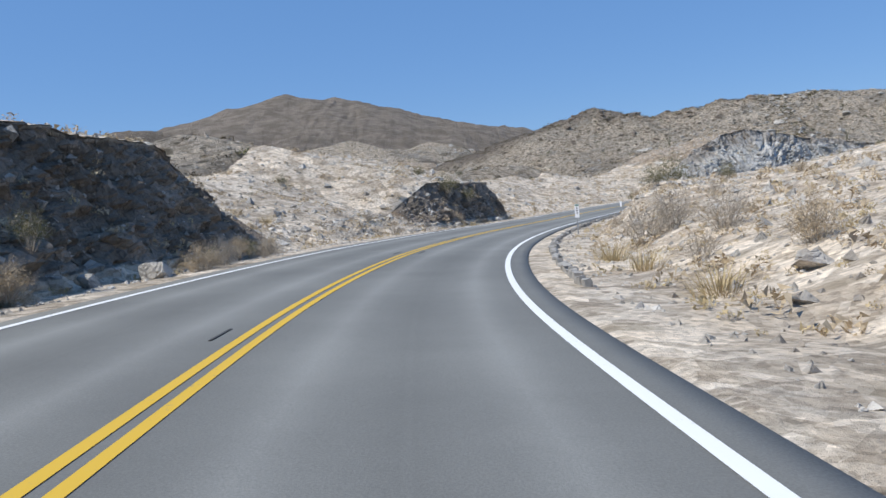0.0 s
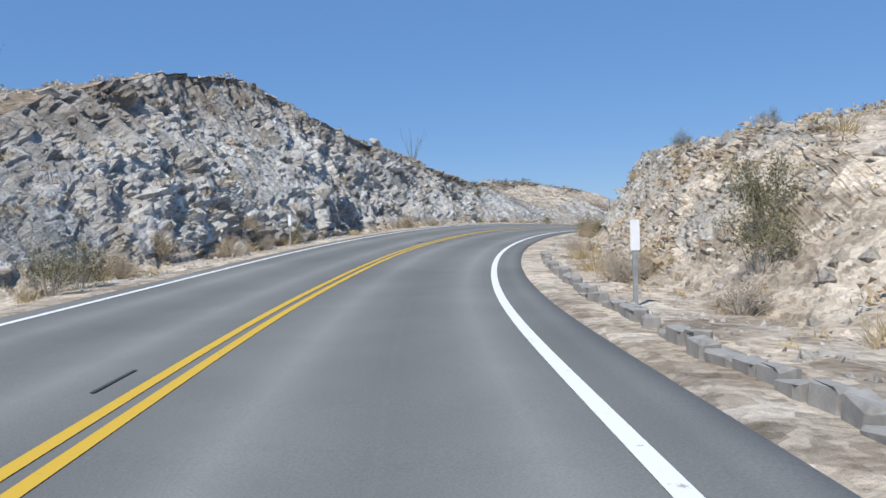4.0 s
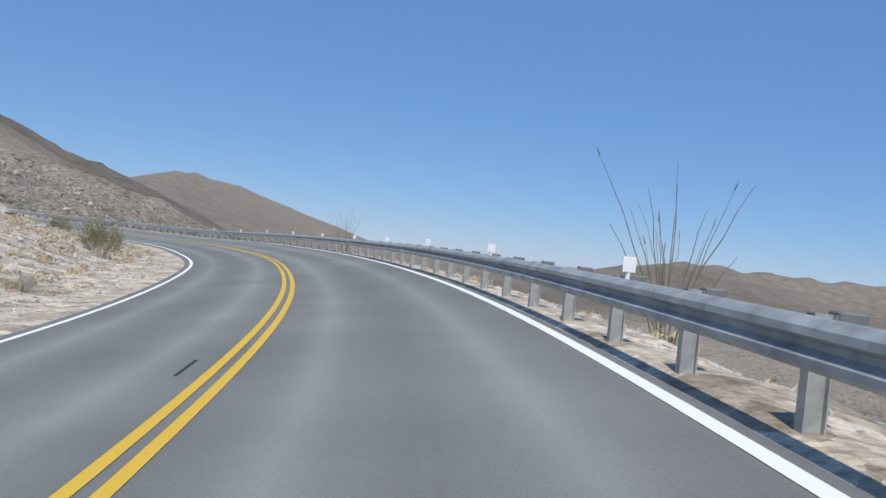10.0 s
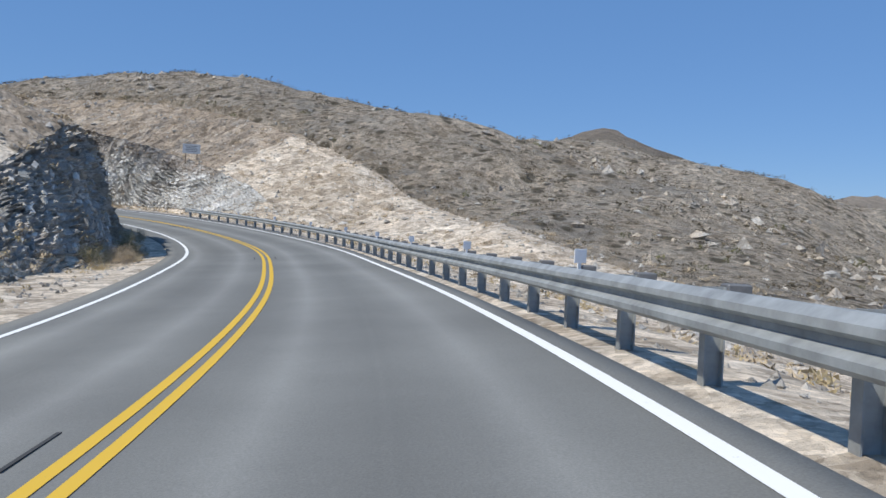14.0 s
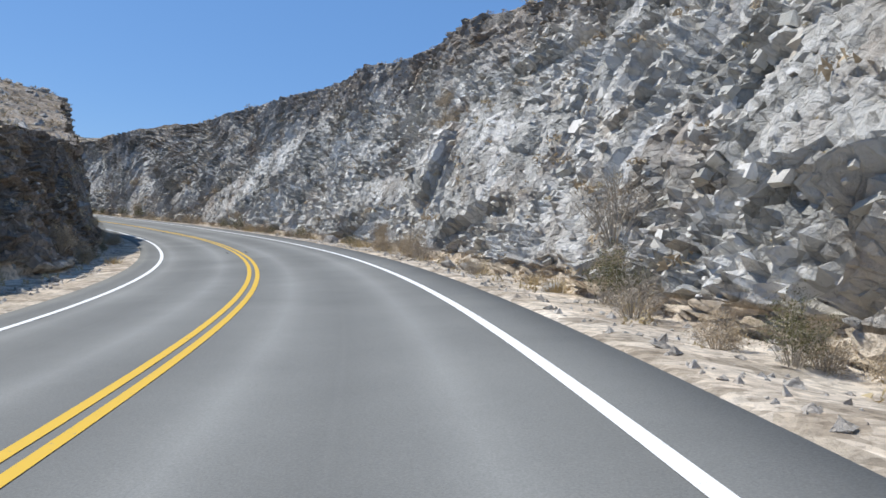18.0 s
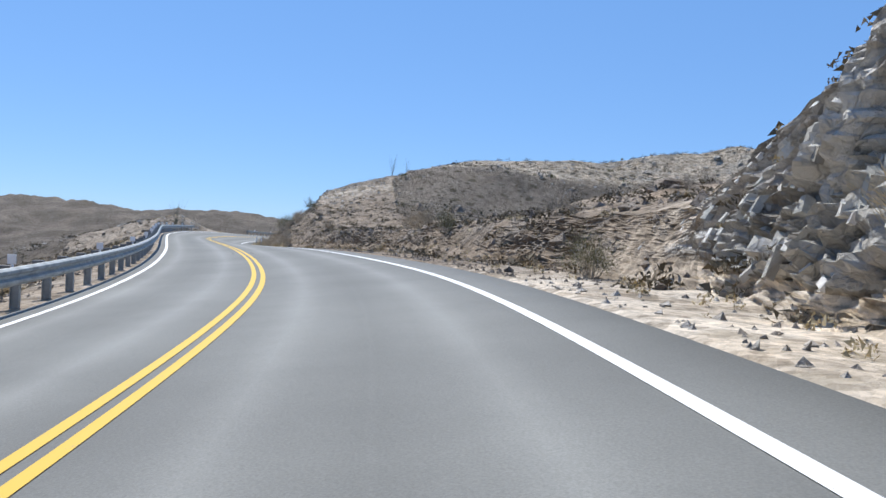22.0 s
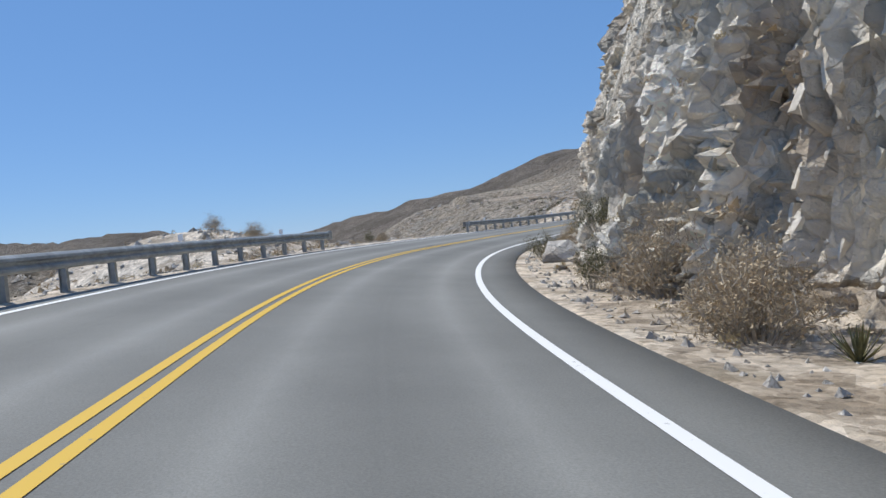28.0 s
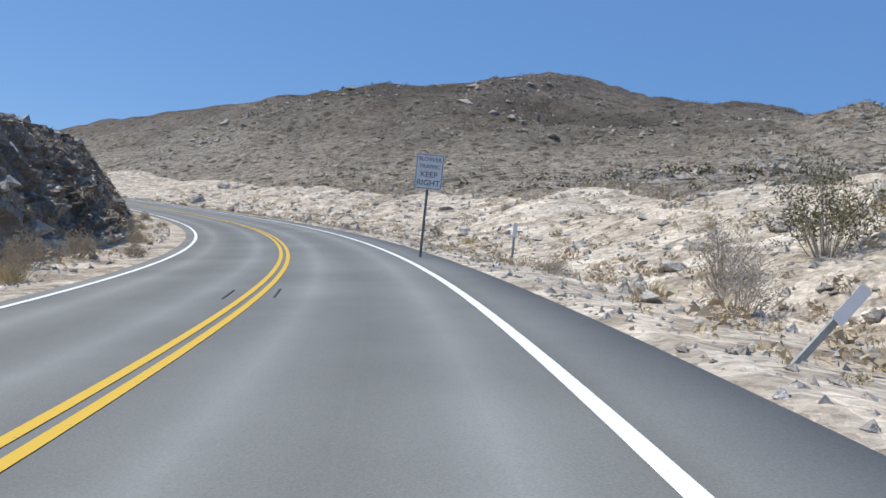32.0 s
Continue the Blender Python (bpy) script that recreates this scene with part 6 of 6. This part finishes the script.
# ---------------------------------------------------------------- fractured blocks on the rock cuts
def block_shape(rnd):
    c = np.array([(x, y, z) for x in (-0.5, 0.5) for y in (-0.5, 0.5) for z in (-0.5, 0.5)])
    c = c + rnd.uniform(-0.11, 0.11, c.shape)
    c[:, 0] += c[:, 1] * rnd.uniform(-0.28, 0.28)
    out_ = c[:, 2] > 0
    c[out_, :2] *= rnd.uniform(0.75, 1.0, 2)
    c[out_, 2] += c[out_, :2] @ rnd.uniform(-0.22, 0.22, 2)
    return c


BOX_FACES = np.array([(0, 1, 3, 2), (4, 6, 7, 5), (0, 4, 5, 1), (2, 3, 7, 6), (1, 5, 7, 3), (0, 2, 6, 4)])


def blur(a, n):
    """A running mean over both ways of a grid of vectors."""
    for axis in (0, 1):
        pad = np.concatenate([np.repeat(a.take([0], axis), n, axis), a, np.repeat(a.take([-1], axis), n, axis)], axis)
        c = np.cumsum(pad, axis)
        hi, lo = c.take(range(2 * n, c.shape[axis]), axis), c.take(range(0, c.shape[axis] - 2 * n), axis)
        a = (hi - lo) / (2 * n)
    return a


def cut_blocks(side, count, singles, seed):
    bank, P, mask, foot, dark, stations = BANKS[side]
    rnd = np.random.RandomState(seed)
    du, dv = P[1:, :-1] - P[:-1, :-1], P[:-1, 1:] - P[:-1, :-1]
    cr = np.cross(du, dv)
    area = np.linalg.norm(cr, axis=2)
    nrm = blur(cr * (1.0 if side < 0 else -1.0), 12)
    nrm /= np.linalg.norm(nrm, axis=2)[..., None] + 1e-9
    inward = P[:-1, :1] - P[:-1, -1:]
    inward = inward / np.linalg.norm(inward, axis=2)[..., None] + np.array([0, 0, 0.5])
    nrm *= np.where(np.sum(nrm * inward, 2)[..., None] < 0, -1, 1)
    centre = (P[1:, 1:] + P[:-1, :-1]) / 2
    w = (area * (mask[:-1, :-1] > 0.2)).ravel()
    pick = rnd.choice(len(w), count, p=w / w.sum())
    c, n = centre.reshape(-1, 3)[pick], nrm.reshape(-1, 3)[pick]
    along = du.reshape(-1, 3)[pick]
    along = along - n * np.sum(along * n, 1)[:, None]
    along /= np.linalg.norm(along, axis=1)[:, None]
    up = np.cross(n, along)
    up *= np.where(up[:, 2:] < 0, -1, 1)
    station = stations[pick // mask[:-1, :-1].shape[1]]
    tilt = dip_at(station, side) + 0.08 * rnd.normal(size=count) + 0.25 * fractal(c / 16.0, 2, 45)
    x, y = along * np.cos(tilt)[:, None] + up * np.sin(tilt)[:, None], up * np.cos(tilt)[:, None] - along * np.sin(tilt)[:, None]
    lean = 0.07 * rnd.normal(size=(count, 2)) + 0.2 * np.stack([fractal(c / 4.0, 2, 73), fractal(c / 4.0, 2, 74)], 1)
    z = n + x * lean[:, :1] + y * lean[:, 1:]
    z /= np.linalg.norm(z, axis=1)[:, None]
    size = np.clip(mask[:-1, :-1].ravel()[pick] / 0.6, 0.42, 1) * np.clip(0.12 * np.exp(0.5 * rnd.normal(size=count)), 0.05, 0.28) * np.where(station > 25, 0.85, 1.0) * (0.7 + 0.9 * np.clip(fractal(c / 6.0, 2, 77) + 0.3, 0, 1))
    dims = size[:, None] * np.stack([rnd.uniform(0.9, 2.0, count), rnd.uniform(0.5, 1.1, count), rnd.uniform(0.5, 0.8, count)], 1)
    c = c + z * (dims[:, 2] * rnd.uniform(-0.46, -0.22, count))[:, None]
    basis = np.stack([x * dims[:, :1], y * dims[:, 1:2], z * dims[:, 2:]], 1)
    shapes = np.stack([block_shape(rnd) for _ in range(40)])
    kind = rnd.randint(0, 40, count)
    low = np.flatnonzero((size > 0.19) & (c[:, 2] - foot[:-1, :-1].ravel()[pick] < 6))[:singles]
    meshes = []
    for k in range(12):
        me = bpy.data.meshes.new("rock_block")
        me.from_pydata([tuple(q) for q in shapes[k]], [], [tuple(int(i) for i in f) for f in BOX_FACES])
        me.materials.append(M_BLOCK if k % 2 else M_BLOCK_BROWN)
        meshes.append(me)
    for j, i in enumerate(low):
        m = Matrix([[*basis[i, :, r], c[i, r]] for r in range(3)] + [[0, 0, 0, 1]])
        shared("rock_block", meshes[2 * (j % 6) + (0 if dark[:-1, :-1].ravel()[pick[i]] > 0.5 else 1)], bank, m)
    rest = np.setdiff1d(np.arange(count), low)
    v = np.einsum("nvk,nkc->nvc", shapes[kind[rest]], basis[rest]) + c[rest][:, None]
    f = (BOX_FACES[None] + 8 * np.arange(len(rest))[:, None, None]).reshape(-1, 4)
    me = bpy.data.meshes.new("cliff_rubble")
    me.vertices.add(len(rest) * 8)
    me.vertices.foreach_set("co", v.astype(np.float32).ravel())
    me.loops.add(f.size)
    me.loops.foreach_set("vertex_index", f.ravel().astype(np.int32))
    me.polygons.add(len(f))
    me.polygons.foreach_set("loop_start", (np.arange(len(f)) * 4).astype(np.int32))
    me.polygons.foreach_set("use_smooth", np.zeros(len(f), bool))
    me.update(calc_edges=True)
    me.materials.append(M_BLOCK)
    me.materials.append(M_BLOCK_BROWN)
    me.materials.append(M_BLOCK_CREAM)
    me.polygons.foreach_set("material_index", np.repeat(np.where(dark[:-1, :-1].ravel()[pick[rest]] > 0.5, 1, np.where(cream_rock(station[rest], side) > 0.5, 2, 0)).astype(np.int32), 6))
    ob = new("cliff_rubble", me)
    tagged(ob, "jointed pale grey blocks of broken rock in the road cut", "cliff rock", kind="stuff")


cut_blocks(1, 26000, 260, 31)
cut_blocks(-1, 12000, 260, 37)
